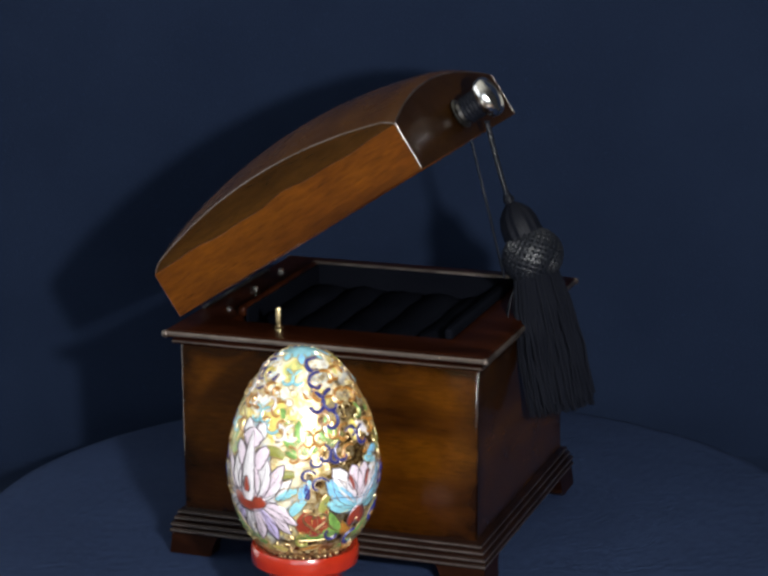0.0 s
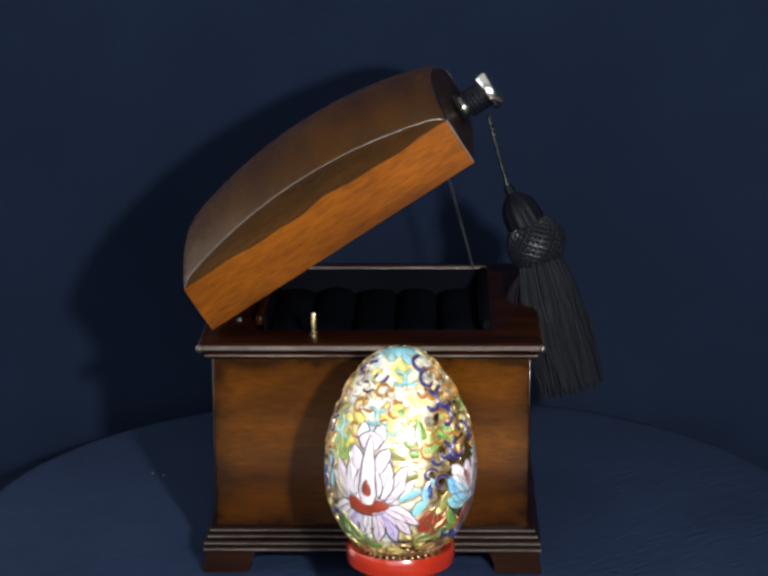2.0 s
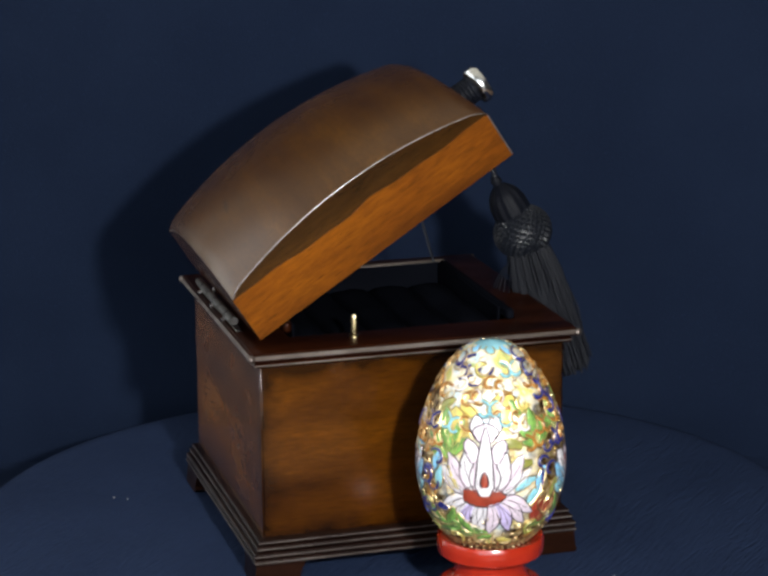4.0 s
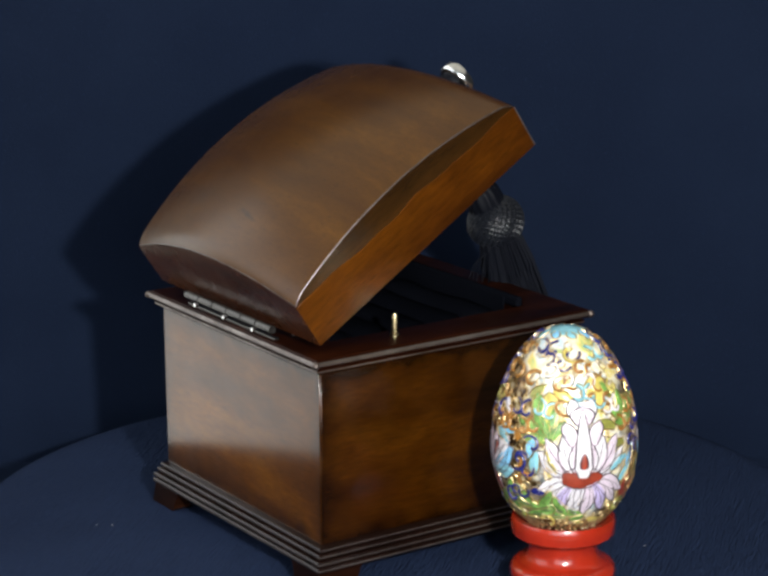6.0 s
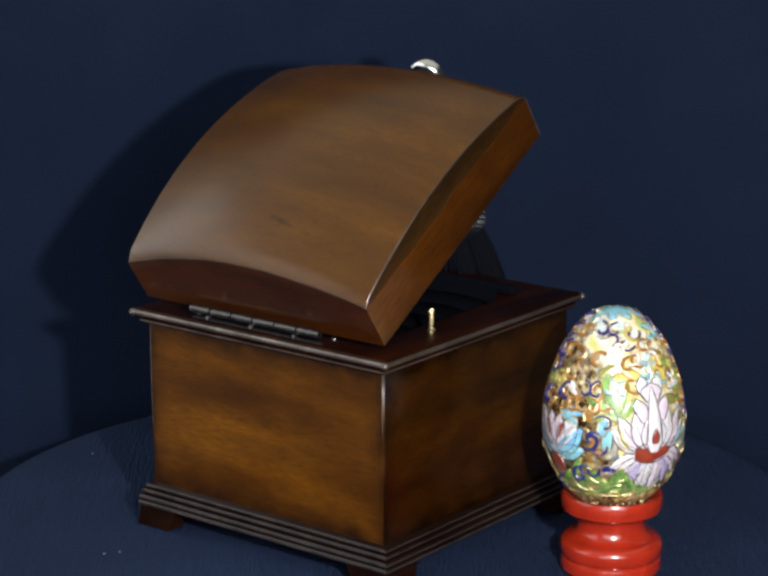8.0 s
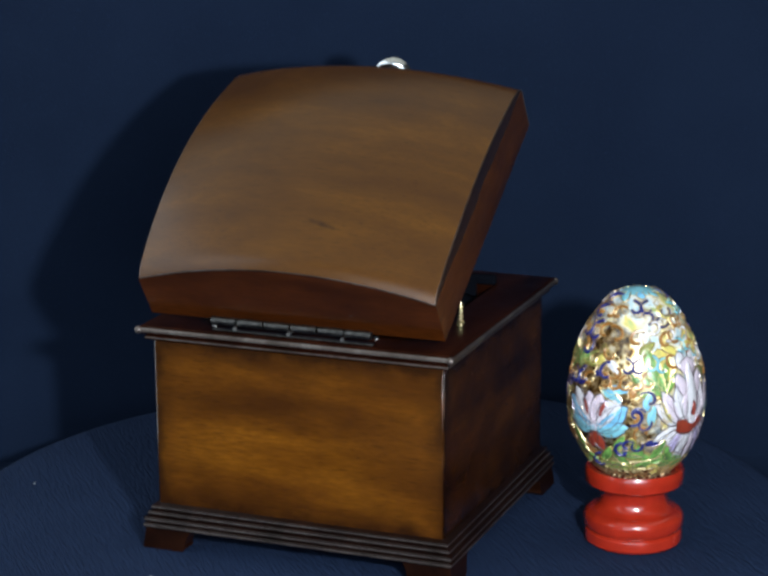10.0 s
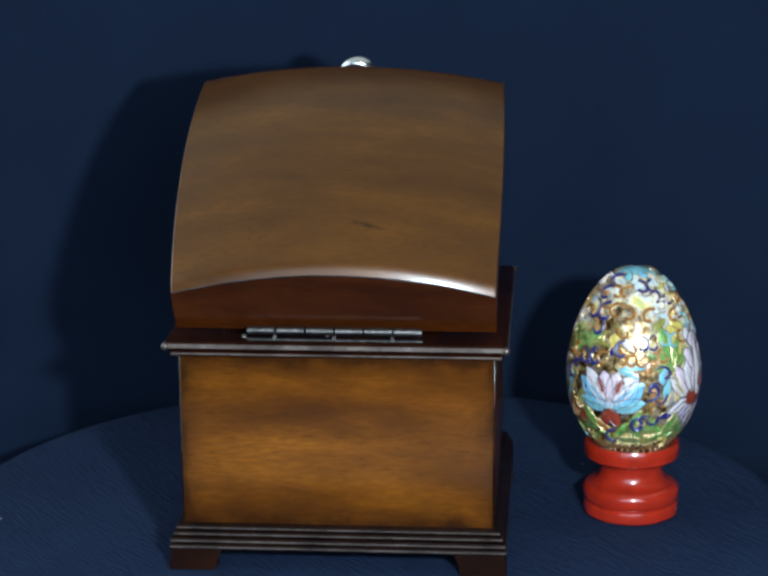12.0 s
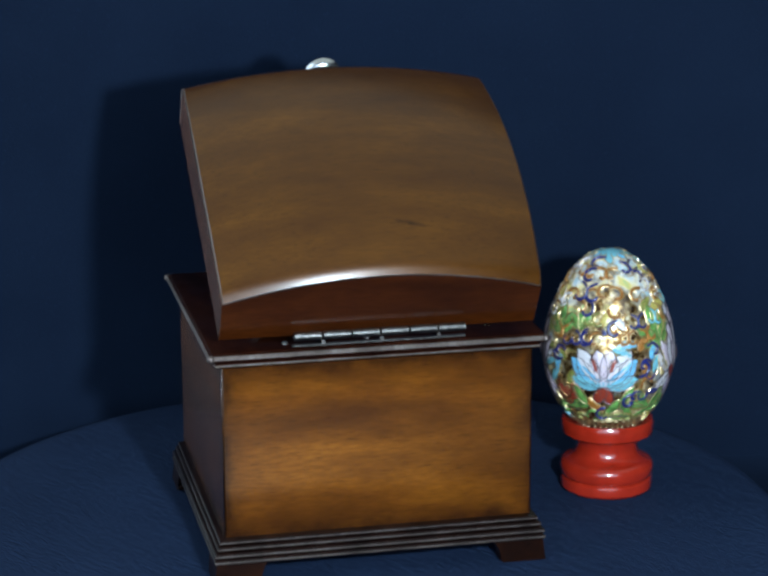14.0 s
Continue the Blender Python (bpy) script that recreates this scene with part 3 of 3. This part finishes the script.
        e = tip + Vector((0, 0, rnd.uniform(-0.0022, 0.0022)))
        w = s2 * rnd.uniform(-0.0016, 0.0016) + s1 * rnd.uniform(-0.0014, 0.0014)
        pts = [start + o * r0, start.lerp(e, 0.25) + o * r1, start.lerp(e, 0.6) + o * (r1 + r2) / 2 + w, e + o * r2]
        tube(pts, rnd.uniform(0.00024, 0.00046), 5, bm)
    # a few stray threads stand off
    for k in range(5):
        a = Vector((-0.0075 - 0.0012 * k, -0.004 + 0.0020 * k, -0.010 - 0.0022 * k))
        tube([start + s1 * 0.002, start + a * 0.6 + Vector((-0.002, 0, 0.001)), start + a, start + a * 1.25 + Vector((0.001, 0, -0.004))], 0.00022, 4, bm)
    ob = smooth(part("fringe", bm, CORD, root, "long black silk fringe threads"), 60)
    ob["kind"] = "stuff"
    return root


# ---- the egg and its stand ----
def egg_stand():
    root = new("egg_stand")
    tagged(root, "turned wooden egg stand in glossy red lacquer", "egg stand")
    foot_ = [(0.0150, 0.0040), (0.0160, 0.0042), (0.0167, 0.0050), (0.0168, 0.0072), (0.0165, 0.0084), (0.0157, 0.0090)]
    ring = [(0.0157, 0.0090), (0.0164, 0.0095), (0.0170, 0.0108), (0.0171, 0.0130), (0.0168, 0.0143), (0.0158, 0.0153), (0.0142, 0.0160)]
    neck = [(0.0142, 0.0160), (0.0128, 0.0167), (0.0117, 0.0180), (0.0112, 0.0200), (0.0113, 0.0224), (0.0120, 0.0238), (0.0130, 0.0243)]
    cup = [(0.0130, 0.0243), (0.0156, 0.0249), (0.0166, 0.0258), (0.0169, 0.0280), (0.0169, 0.0302), (0.0164, 0.0312), (0.0150, 0.0312), (0.0136, 0.0306), (0.0120, 0.0290), (0.0090, 0.0262), (0.004, 0.0255)]
    for name, prof in (("foot", foot_), ("ring", ring), ("neck", neck), ("cup", cup)):
        smooth(part(name, turned(prof, 72), LACQUER, root), 35)
    return root


def egg_radius(z):
    zc = 0.056
    k = (z - zc) / (0.094 - zc) if z > zc else (zc - z) / (zc - 0.0262)
    return 0.0230 * math.sqrt(max(0.0, 1 - abs(k) ** (1.7 if z > zc else 2.0)))


def on_egg(lon, z, a, b, h):
    """A point on the egg: a to the right and b up along the skin, in metres, from lon (degrees) and z, h above it."""
    steps = 6
    for _ in range(steps):
        slope = (egg_radius(z + 0.0004) - egg_radius(z - 0.0004)) / 0.0008
        z += b / steps / math.sqrt(1 + slope * slope)
        z = min(0.0935, max(0.0268, z))
    r = max(egg_radius(z), 0.0015)
    slope = max(-6, min(6, (egg_radius(z + 0.0004) - egg_radius(z - 0.0004)) / 0.0008))
    u = radians(lon) + a / r
    nrm = Vector((math.cos(u), math.sin(u), -slope)).normalized()
    return Vector((r * math.cos(u), r * math.sin(u), z)) + nrm * h


class Cloisons:
    """Enamel cells and gilt wires laid on the egg."""

    def __init__(self, root):
        self.root = root

    def petal(self, owner, lon, z, cx, cy, angle, length, width, mat, bend=0.0, name="petal", tip=0.6, lift=0.0, vein=False):
        n = 7
        rings, edge_l, edge_r = [], [], []
        ca, sa = math.cos(radians(angle)), math.sin(radians(angle))
        for i in range(n + 1):
            f = i / n
            w = width * (math.sin(math.pi * min(1, 0.10 + 0.90 * f ** (1.9 - tip))) ** 0.6) * 0.5 if i < n else width * 0.02
            off = bend * length * f * f
            row = []
            for k, hh in ((-1, 0.00025), (-0.45, 0.00055), (0.45, 0.00055), (1, 0.00025)):
                x, y = f * length, off + k * w
                row.append(on_egg(lon, z, cx + ca * x - sa * y, cy + sa * x + ca * y, hh + lift))
            rings.append(row)
            edge_l.append(on_egg(lon, z, cx + ca * f * length - sa * (off - w), cy + sa * f * length + ca * (off - w), 0.0004 + lift))
            edge_r.append(on_egg(lon, z, cx + ca * f * length - sa * (off + w), cy + sa * f * length + ca * (off + w), 0.0004 + lift))
        ob = smooth(part(name, skin(rings, None, False, False), mat, owner), 60)
        tube(edge_l + edge_r[::-1], 0.00022, 4, self.dark_wires if name in ("petal", "flower_heart", "seed", "sepal") else self.wires)
        if vein:
            mid = [on_egg(lon, z, cx + ca * f * length - sa * (bend * length * f * f), cy + sa * f * length + ca * (bend * length * f * f), 0.0006 + lift) for f in (0.1, 0.3, 0.5, 0.7, 0.8)]
            tube(mid, 0.00011, 4, self.dark_wires)
        return ob

    def scroll(self, lon, z, cx, cy, angle, size, mat, hand=1, width=0.00075, turns=0.70):
        """A curling tendril: a spiral that opens into a stem."""
        pts, out = [], []
        n = 22
        for i in range(n + 1):
            f = i / n
            a = turns * 2 * math.pi * (1 - f)
            r = size * 1.42 * (0.24 + 0.76 * f ** 1.3)
            x, y = r * math.cos(a), hand * r * math.sin(a)
            c, s = math.cos(radians(angle)), math.sin(radians(angle))
            pts.append(on_egg(lon, z, cx + c * x - s * y, cy + s * x + c * y, 0.00035))
        ob = smooth(part("scroll", tube(pts, lambda f: width * 0.72 * (0.7 + 0.3 * math.sin(math.pi * f)), 6), mat, self.root), 60)
        mid = sum(pts, Vector()) / len(pts)
        up = Vector((mid.x, mid.y, 0)).normalized()
        for side in (-1, 1):
            line = []
            for i, q in enumerate(pts):
                d = (pts[min(i + 1, n)] - pts[max(i - 1, 0)]).normalized()
                line.append(q + d.cross(up).normalized() * side * width * 0.62 + up * 0.00012)
            tube(line, 0.00021, 4, self.wires)
        return ob

    def pair(self, lon, z, size, mat, angle=90, width=0.00075):
        """Two mirrored scrolls, heart-like."""
        c, s = math.cos(radians(angle - 90)), math.sin(radians(angle - 90))
        for hand in (-1, 1):
            self.scroll(lon, z, c * hand * size * 0.95, s * hand * size * 0.95, angle if hand > 0 else angle, size, mat, hand, width)

    def leaf(self, lon, z, angle, size, mat):
        hold = new("leaf")
        hold.parent = self.root
        for da, l, w in ((0, 1.0, 0.34), (28, 0.8, 0.28), (-28, 0.8, 0.28), (54, 0.55, 0.24), (-54, 0.55, 0.24)):
            self.petal(hold, lon, z, 0, 0, angle + da, size * l, size * w, mat, 0.12 if da > 0 else -0.12, "leaf_lobe")

    def lotus(self, lon, z, s, inner, outer, low, heart, label):
        hold = new("flower")
        hold.parent = self.root
        hold["label"] = label
        whites = (inner, outer)
        for k, a in enumerate((-90, -68, -112, -46, -134, -24, -156, -4, -176)):
            m = low if k in (3, 4) else whites[k % 2]
            side = 1 if 90 < a % 360 < 270 else -1
            self.petal(hold, lon, z, math.cos(radians(a)) * s * 0.36, math.sin(radians(a)) * s * 0.12 - s * 0.1, a, s * 0.86, s * 0.40, m, 0.46 * side, "petal", 0.45, 0.0001 * (k % 2), True)
        for k, (a, l, w) in enumerate(((10, 0.95, 0.44), (170, 0.95, 0.44), (30, 1.05, 0.46), (150, 1.05, 0.46), (50, 0.98, 0.44), (130, 0.98, 0.44), (68, 0.84, 0.40), (112, 0.84, 0.40))):
            side = 1 if a > 90 else -1
            self.petal(hold, lon, z, math.cos(radians(a)) * s * 0.30, s * 0.06, a, s * l, s * w, whites[(k // 2) % 2], -0.42 * side, "petal", 0.5, 0.0001 * (k // 2), True)
        self.petal(hold, lon, z, -s * 0.52, -s * 0.04, 0, s * 1.04, s * 0.58, heart, 0, "flower_heart", 0.9, 0.0003)
        self.petal(hold, lon, z, 0, -s * 0.02, 90, s * 1.70, s * 0.46, inner, 0, "petal", 1.45, 0.0006)
        self.petal(hold, lon, z, 0, s * 1.30, 90, s * 0.46, s * 0.62, outer, 0, "petal", 0.7, 0.0005)
        for side in (-1, 1):
            self.petal(hold, lon, z, side * s * 0.26, s * 0.80, 90 - 10 * side, s * 0.60, s * 0.36, outer, -0.12 * side, "petal", 0.5, 0.0003)
            self.petal(hold, lon, z, side * s * 0.12, s * 1.45, 90 - 30 * side, s * 0.50, s * 0.36, inner, 0.25 * side, "petal", 0.5, 0.0003)
        self.petal(hold, lon, z, 0, s * 0.22, 90, s * 0.38, s * 0.20, heart, 0, "seed", 1.25, 0.0012)

    def blue_lotus(self, lon, z, s):
        hold = new("flower")
        hold.parent = self.root
        hold["label"] = "blue and white enamel lotus flower"
        for a, l, w, m in ((20, 1.25, 0.52, EN["sky"]), (160, 1.25, 0.52, EN["sky"]), (-8, 1.05, 0.40, EN["turquoise"]), (188, 1.05, 0.40, EN["turquoise"]),
                           (36, 1.30, 0.56, EN["white"]), (144, 1.30, 0.56, EN["white"]), (62, 1.05, 0.50, EN["pink"]), (118, 1.05, 0.50, EN["pink"])):
            k = 0.14 if 90 < a < 270 else -0.14
            self.petal(hold, lon, z, 0, -s * 0.25, a, l * s * 0.94, w * s * 1.18, m, -2.0 * k, "petal", 0.6, 0.0, True)
        for dx in (-0.20, 0.20):
            self.petal(hold, lon, z, dx * s, s * 0.12, 90 - dx * 90, s * 0.42, s * 0.2, EN["red"], 0, "seed", 0.5)
        for a in (250, 290):
            self.petal(hold, lon, z, 0, -s * 0.35, a, s * 0.6, s * 0.36, EN["red"], 0, "sepal", 0.6)


def enamel_egg():
    root = new("enamel_egg")
    tagged(root, "cloisonne enamel egg with lotus flowers and gilt wires", "egg")
    zs = [0.0262 + 0.0678 * (0.5 - 0.5 * math.cos(math.pi * i / 40)) for i in range(41)]
    smooth(part("shell", turned([(max(egg_radius(z), 0.0004), z) for z in zs], 72), EGG_GROUND, root, "gilt egg shell with mixed enamel cells"), 80)
    cl = Cloisons(root)
    cl.wires, cl.dark_wires = bmesh.new(), bmesh.new()
    en = EN
    # two pink and white lotuses and two blue ones round the egg
    for lon in (-133.5, 46.5):
        cl.lotus(lon, 0.0518, 0.0124, en["white"], en["pink"], en["lilac"], en["red"], "pink and white enamel lotus with a red heart")
        for dx, z, s, hand in ((-19, 0.0790, 0.0024, 1), (-9, 0.0812, 0.0022, -1), (-17, 0.0738, 0.0024, -1), (21, 0.0785, 0.0026, 1), (12, 0.0758, 0.0022, -1), (28, 0.0755, 0.0022, -1), (3, 0.0840, 0.0020, 1), (16, 0.0842, 0.0020, -1)):
            cl.scroll(lon + dx, z, 0, 0, 60 * hand, s, en["brown"], hand)
        cl.leaf(lon - 29, 0.0625, 112, 0.0160, en["green"])
        cl.leaf(lon + 46, 0.0660, 105, 0.0115, en["green"])
        cl.petal(root, lon + 11, 0.0715, 0, 0, 75, 0.0120, 0.0085, en["yellow"], 0, "enamel_cell")
        cl.petal(root, lon - 24, 0.0660, 0, 0, 100, 0.0120, 0.0080, en["yellow"], 0, "enamel_cell")
        for dx, z in ((-40, 0.0870), (-20, 0.0855), (-8, 0.0878)):
            cl.scroll(lon + dx, z, 0, 0, 40 + dx * 3, 0.0022, en["cobalt"], 1 if dx < -20 else -1, 0.0007)
        # small blue tendrils between the flowers
        for dx, z, s, hand in ((-51, 0.0560, 0.0022, 1), (-46, 0.0530, 0.0022, -1), (-58, 0.0445, 0.0022, 1), (-52, 0.0450, 0.0020, -1), (47, 0.0600, 0.0020, 1), (53, 0.0650, 0.0020, -1)):
            cl.scroll(lon + dx, z, 0, 0, 20, s, en["cobalt"], hand, 0.00085)
        # amber heart low beside the flower
        for side in (-1, 1):
            cl.petal(root, lon + 53, 0.0405, 0, 0, 90 - 33 * side, 0.0098, 0.0072, en["red"], 0.22 * side, "enamel_cell", 0.35)
        heart = []
        for i in range(29):
            a = 2 * math.pi * i / 28
            heart.append(on_egg(lon + 53, 0.0462, 0.00022 * 16 * math.sin(a) ** 3, 0.00022 * (13 * math.cos(a) - 5 * math.cos(2 * a) - 2 * math.cos(3 * a) - math.cos(4 * a)), 0.0008))
        tube(heart, 0.00032, 5, cl.wires)
        for dx, z, m in ((40, 0.0560, "turquoise"), (46, 0.0530, "turquoise"), (50, 0.0590, "sky"), (38, 0.0610, "olive"), (-36, 0.0590, "turquoise"), (-38, 0.0640, "sky"), (30, 0.0660, "olive"), (-28, 0.0600, "yellow")):
            cl.petal(root, lon + dx, z, 0, 0, 30 + dx * 4, 0.0075, 0.0036, en[m], 0.25, "enamel_cell")
    for lon in (138.0, -42.0):
        cl.blue_lotus(lon, 0.0530, 0.0122)
        for dx, z, s, hand in ((-9, 0.0655, 0.0024, 1), (9, 0.0658, 0.0024, -1), (-3, 0.0813, 0.0026, 1), (12, 0.0808, 0.0026, -1), (-10, 0.0870, 0.0024, -1), (6, 0.0872, 0.0024, 1), (37, 0.0800, 0.0026, 1), (-20, 0.0800, 0.0024, 1), (-28, 0.0760, 0.0022, -1)):
            cl.scroll(lon + dx, z, 0, 0, 90 - 40 * hand, s, en["brown"], hand, 0.0008)
        cl.pair(lon - 25, 0.0805, 0.0032, en["cobalt"], 90, 0.00110)
        for dx, z, a, hand in ((-27, 0.0862, 70, 1), (-24, 0.0902, 60, 1), (-22, 0.0755, 80, -1), (10, 0.0690, 80, 1), (-14, 0.0660, 100, 1), (36, 0.0560, 250, 1), (26, 0.0425, 80, 1), (0, 0.0372, 80, 1)):
            cl.scroll(lon + dx, z, 0, 0, a, 0.0027, en["cobalt"], hand, 0.00100)
        cl.leaf(lon - 23, 0.0690, 100, 0.0095, en["green"])
        for dx, a, z, m in ((16, 12, 0.0410, "green"), (44, 168, 0.0402, "olive"), (52, 14, 0.0390, "green"), (-16, 168, 0.0410, "green"), (76, 165, 0.0372, "green"), (2, 10, 0.0368, "olive"), (30, 170, 0.0365, "green")):
            side = 1 if a < 90 else -1
            cl.petal(root, lon + dx, z, 0, 0, a, 0.0125, 0.0056, en[m], -0.32 * side, "enamel_leaf", 0.9, 0.0, True)
            cl.petal(root, lon + dx, z, 0, 0.0014, a + 30 * side, 0.0080, 0.0036, en["green"], 0.25 * side, "enamel_leaf", 0.9, 0.0001)
        cl.petal(root, lon + 2, 0.0690, 0, 0, 90, 0.0066, 0.0046, en["yellow"], 0, "enamel_cell")
        for dx, z, m in ((24, 0.0600, "turquoise"), (30, 0.0640, "sky"), (-28, 0.0540, "olive"), (20, 0.0690, "white"), (-16, 0.0440, "brown")):
            cl.petal(root, lon + dx, z, 0, 0, 20 + dx * 5, 0.0075, 0.0036, en[m], 0.25, "enamel_cell")
    smooth(part("cap", turned([(egg_radius(z) + 0.00025, z + 0.0001) for z in (0.0926, 0.0930, 0.0934, 0.0937)] + [(0.0014, 0.0940), (0.0003, 0.0942)], 40), en["turquoise"], root, "turquoise enamel cap"), 60)
    # pale petals round the cap
    for k in range(8):
        cl.petal(root, 45 * k, 0.0930, 0, 0, -90, 0.0034 if k % 3 else 0.0052, 0.0030, en["turquoise" if k % 2 else "sky"], 0.25, "cap_petal", 0.8)
    # a wavy gilt border along the lower edge
    bm = bmesh.new()
    rnd = random.Random(7)
    for phase in (0, math.pi):
        tube([on_egg(360 * i / 288, 0.0327 + 0.0011 * math.sin(i * math.pi / 8 + phase), 0, 0, 0.0003) for i in range(288)], 0.00030, 4, bm, True)
    for k in range(36):
        p = on_egg(10 * k + rnd.uniform(-2, 2), 0.0305 + rnd.uniform(-0.0003, 0.0003), 0, 0, 0.0003)
        bmesh.ops.create_icosphere(bm, subdivisions=1, radius=rnd.uniform(0.0004, 0.0008), matrix=Matrix.Translation(p))
    for k in range(60):
        p = on_egg(rnd.uniform(0, 360), rnd.uniform(0.034, 0.091), 0, 0, 0.0003)
        bmesh.ops.create_icosphere(bm, subdivisions=1, radius=rnd.uniform(0.0003, 0.0006), matrix=Matrix.Translation(p))
    smooth(part("gilt_border", bm, WIRE, root, "wavy gilt border round the foot of the egg"), 80)["kind"] = "stuff"
    # mirrored hooks in rows round the upper half, and mixed cells between them
    motifs = [(l, 0.0560, 0.0165) for l in (-133.5, 46.5)] + [(l, 0.0530, 0.0140) for l in (138.0, -42.0)] + [(l, 0.0775, 0.0050) for l in (113.0, -67.0)]
    motifs += [(l, 0.0460, 0.0065) for l in (-80.5, 99.5)]
    motifs += [(l + dx, z, 0.0036) for l in (138.0, -42.0) for dx, z in ((-9, 0.0655), (9, 0.0658), (-3, 0.0813), (12, 0.0808), (-10, 0.0870), (6, 0.0872), (37, 0.0800), (-20, 0.0800), (-28, 0.0760))]

    def free(lon, z, gap):
        r = egg_radius(z)
        return not any(math.hypot(radians((lon - l + 180) % 360 - 180) * r, z - zz) < max(d, gap) for l, zz, d in motifs)

    for z, n, shift in ((0.0880, 9, 0.0), (0.0826, 12, 0.5), (0.0770, 14, 0.0), (0.0714, 16, 0.5), (0.0660, 16, 0.0)):
        for k in range(n):
            lon = -180 + 360 * (k + shift) / n + rnd.uniform(-3, 3)
            zz = z + rnd.uniform(-0.0010, 0.0010)
            gilt = abs(math.cos(radians(lon - 138))) > 0.6
            tint = rnd.choice(("brown", "brown", "brown", "cobalt", "olive") if gilt else ("brown", "white", "turquoise", "olive", "sky"))
            if not gilt and rnd.random() < 0.35:
                continue
            if free(lon, zz, 0.0050):
                cl.pair(lon, zz, 0.0024, en[tint], rnd.choice((90, 90, 75, 105)), 0.00088)
                motifs.append((lon, zz, 0.0046))
    for k in range(520):
        z, lon = rnd.uniform(0.0345, 0.0900), rnd.uniform(-180, 180)
        if not free(lon, z, 0.0042):
            continue
        motifs.append((lon, z, 0.0042))
        gilt = abs(math.cos(radians(lon - 138))) > 0.6
        pick = rnd.choice(("brown", "olive", "cobalt", "green", "brown") if gilt else ("yellow", "white", "turquoise", "green", "white", "yellow"))
        if rnd.random() < 0.35:
            cl.petal(root, lon, z, 0, 0, rnd.uniform(0, 360), rnd.uniform(0.0038, 0.0060), rnd.uniform(0.0024, 0.0036), en[pick], rnd.uniform(-0.4, 0.4), "enamel_cell", 0.8)
        else:
            cl.scroll(lon, z, 0, 0, rnd.uniform(0, 360), rnd.uniform(0.0018, 0.0026), en[pick], rnd.choice((-1, 1)), 0.00080)
    # small loose curls of wire over the whole ground
    for k in range(300):
        z = rnd.uniform(0.034, 0.090)
        lon, s, a0, hand = rnd.uniform(0, 360), rnd.uniform(0.0010, 0.0023), rnd.uniform(0, 6.28), rnd.choice((-1, 1))
        tube([on_egg(lon, z, s * (0.25 + 0.75 * i / 9) * math.cos(a0 + hand * i * 0.62), s * (0.25 + 0.75 * i / 9) * math.sin(a0 + hand * i * 0.62), 0.00035) for i in range(10)], 0.0002, 4, cl.wires)
    smooth(part("bronze_wire", cl.dark_wires, BRONZE, root, "dark bronze outlines of the petals"), 60)["kind"] = "stuff"
    smooth(part("gilt_wire", cl.wires, WIRE, root, "raised gilt cloison wires"), 60)["kind"] = "stuff"
    return root


TABLE = turntable()
BOX = music_box()
TASSEL = tassel()
STAND = egg_stand()
EGG = enamel_egg()


# ---- what moves ----
def turned_by(t):
    """Degrees by which the turntable has turned."""
    return 9.042 * t - 0.02462 * t * t


def motions():
    times = [0.5 * i for i in range(29)]
    def carry(thing, x, y, rz, z=0.0):
        rows = []
        for t in times:
            a = turned_by(t)
            c, s = math.cos(radians(a)), math.sin(radians(a))
            rows.append((t, pose(c * x - s * y, s * x + c * y, z, 0, 0, a + rz)))
        walk(thing, rows)
    carry(TABLE, 0, 0, 0, GROUND)
    carry(BOX, 0.0056, 0.0030, -20.07)
    carry(TASSEL, 0.0056, 0.0030, -20.07)
    carry(STAND, -0.0187, -0.0937, 0)
    carry(EGG, -0.0187, -0.0937, 0)


motions()
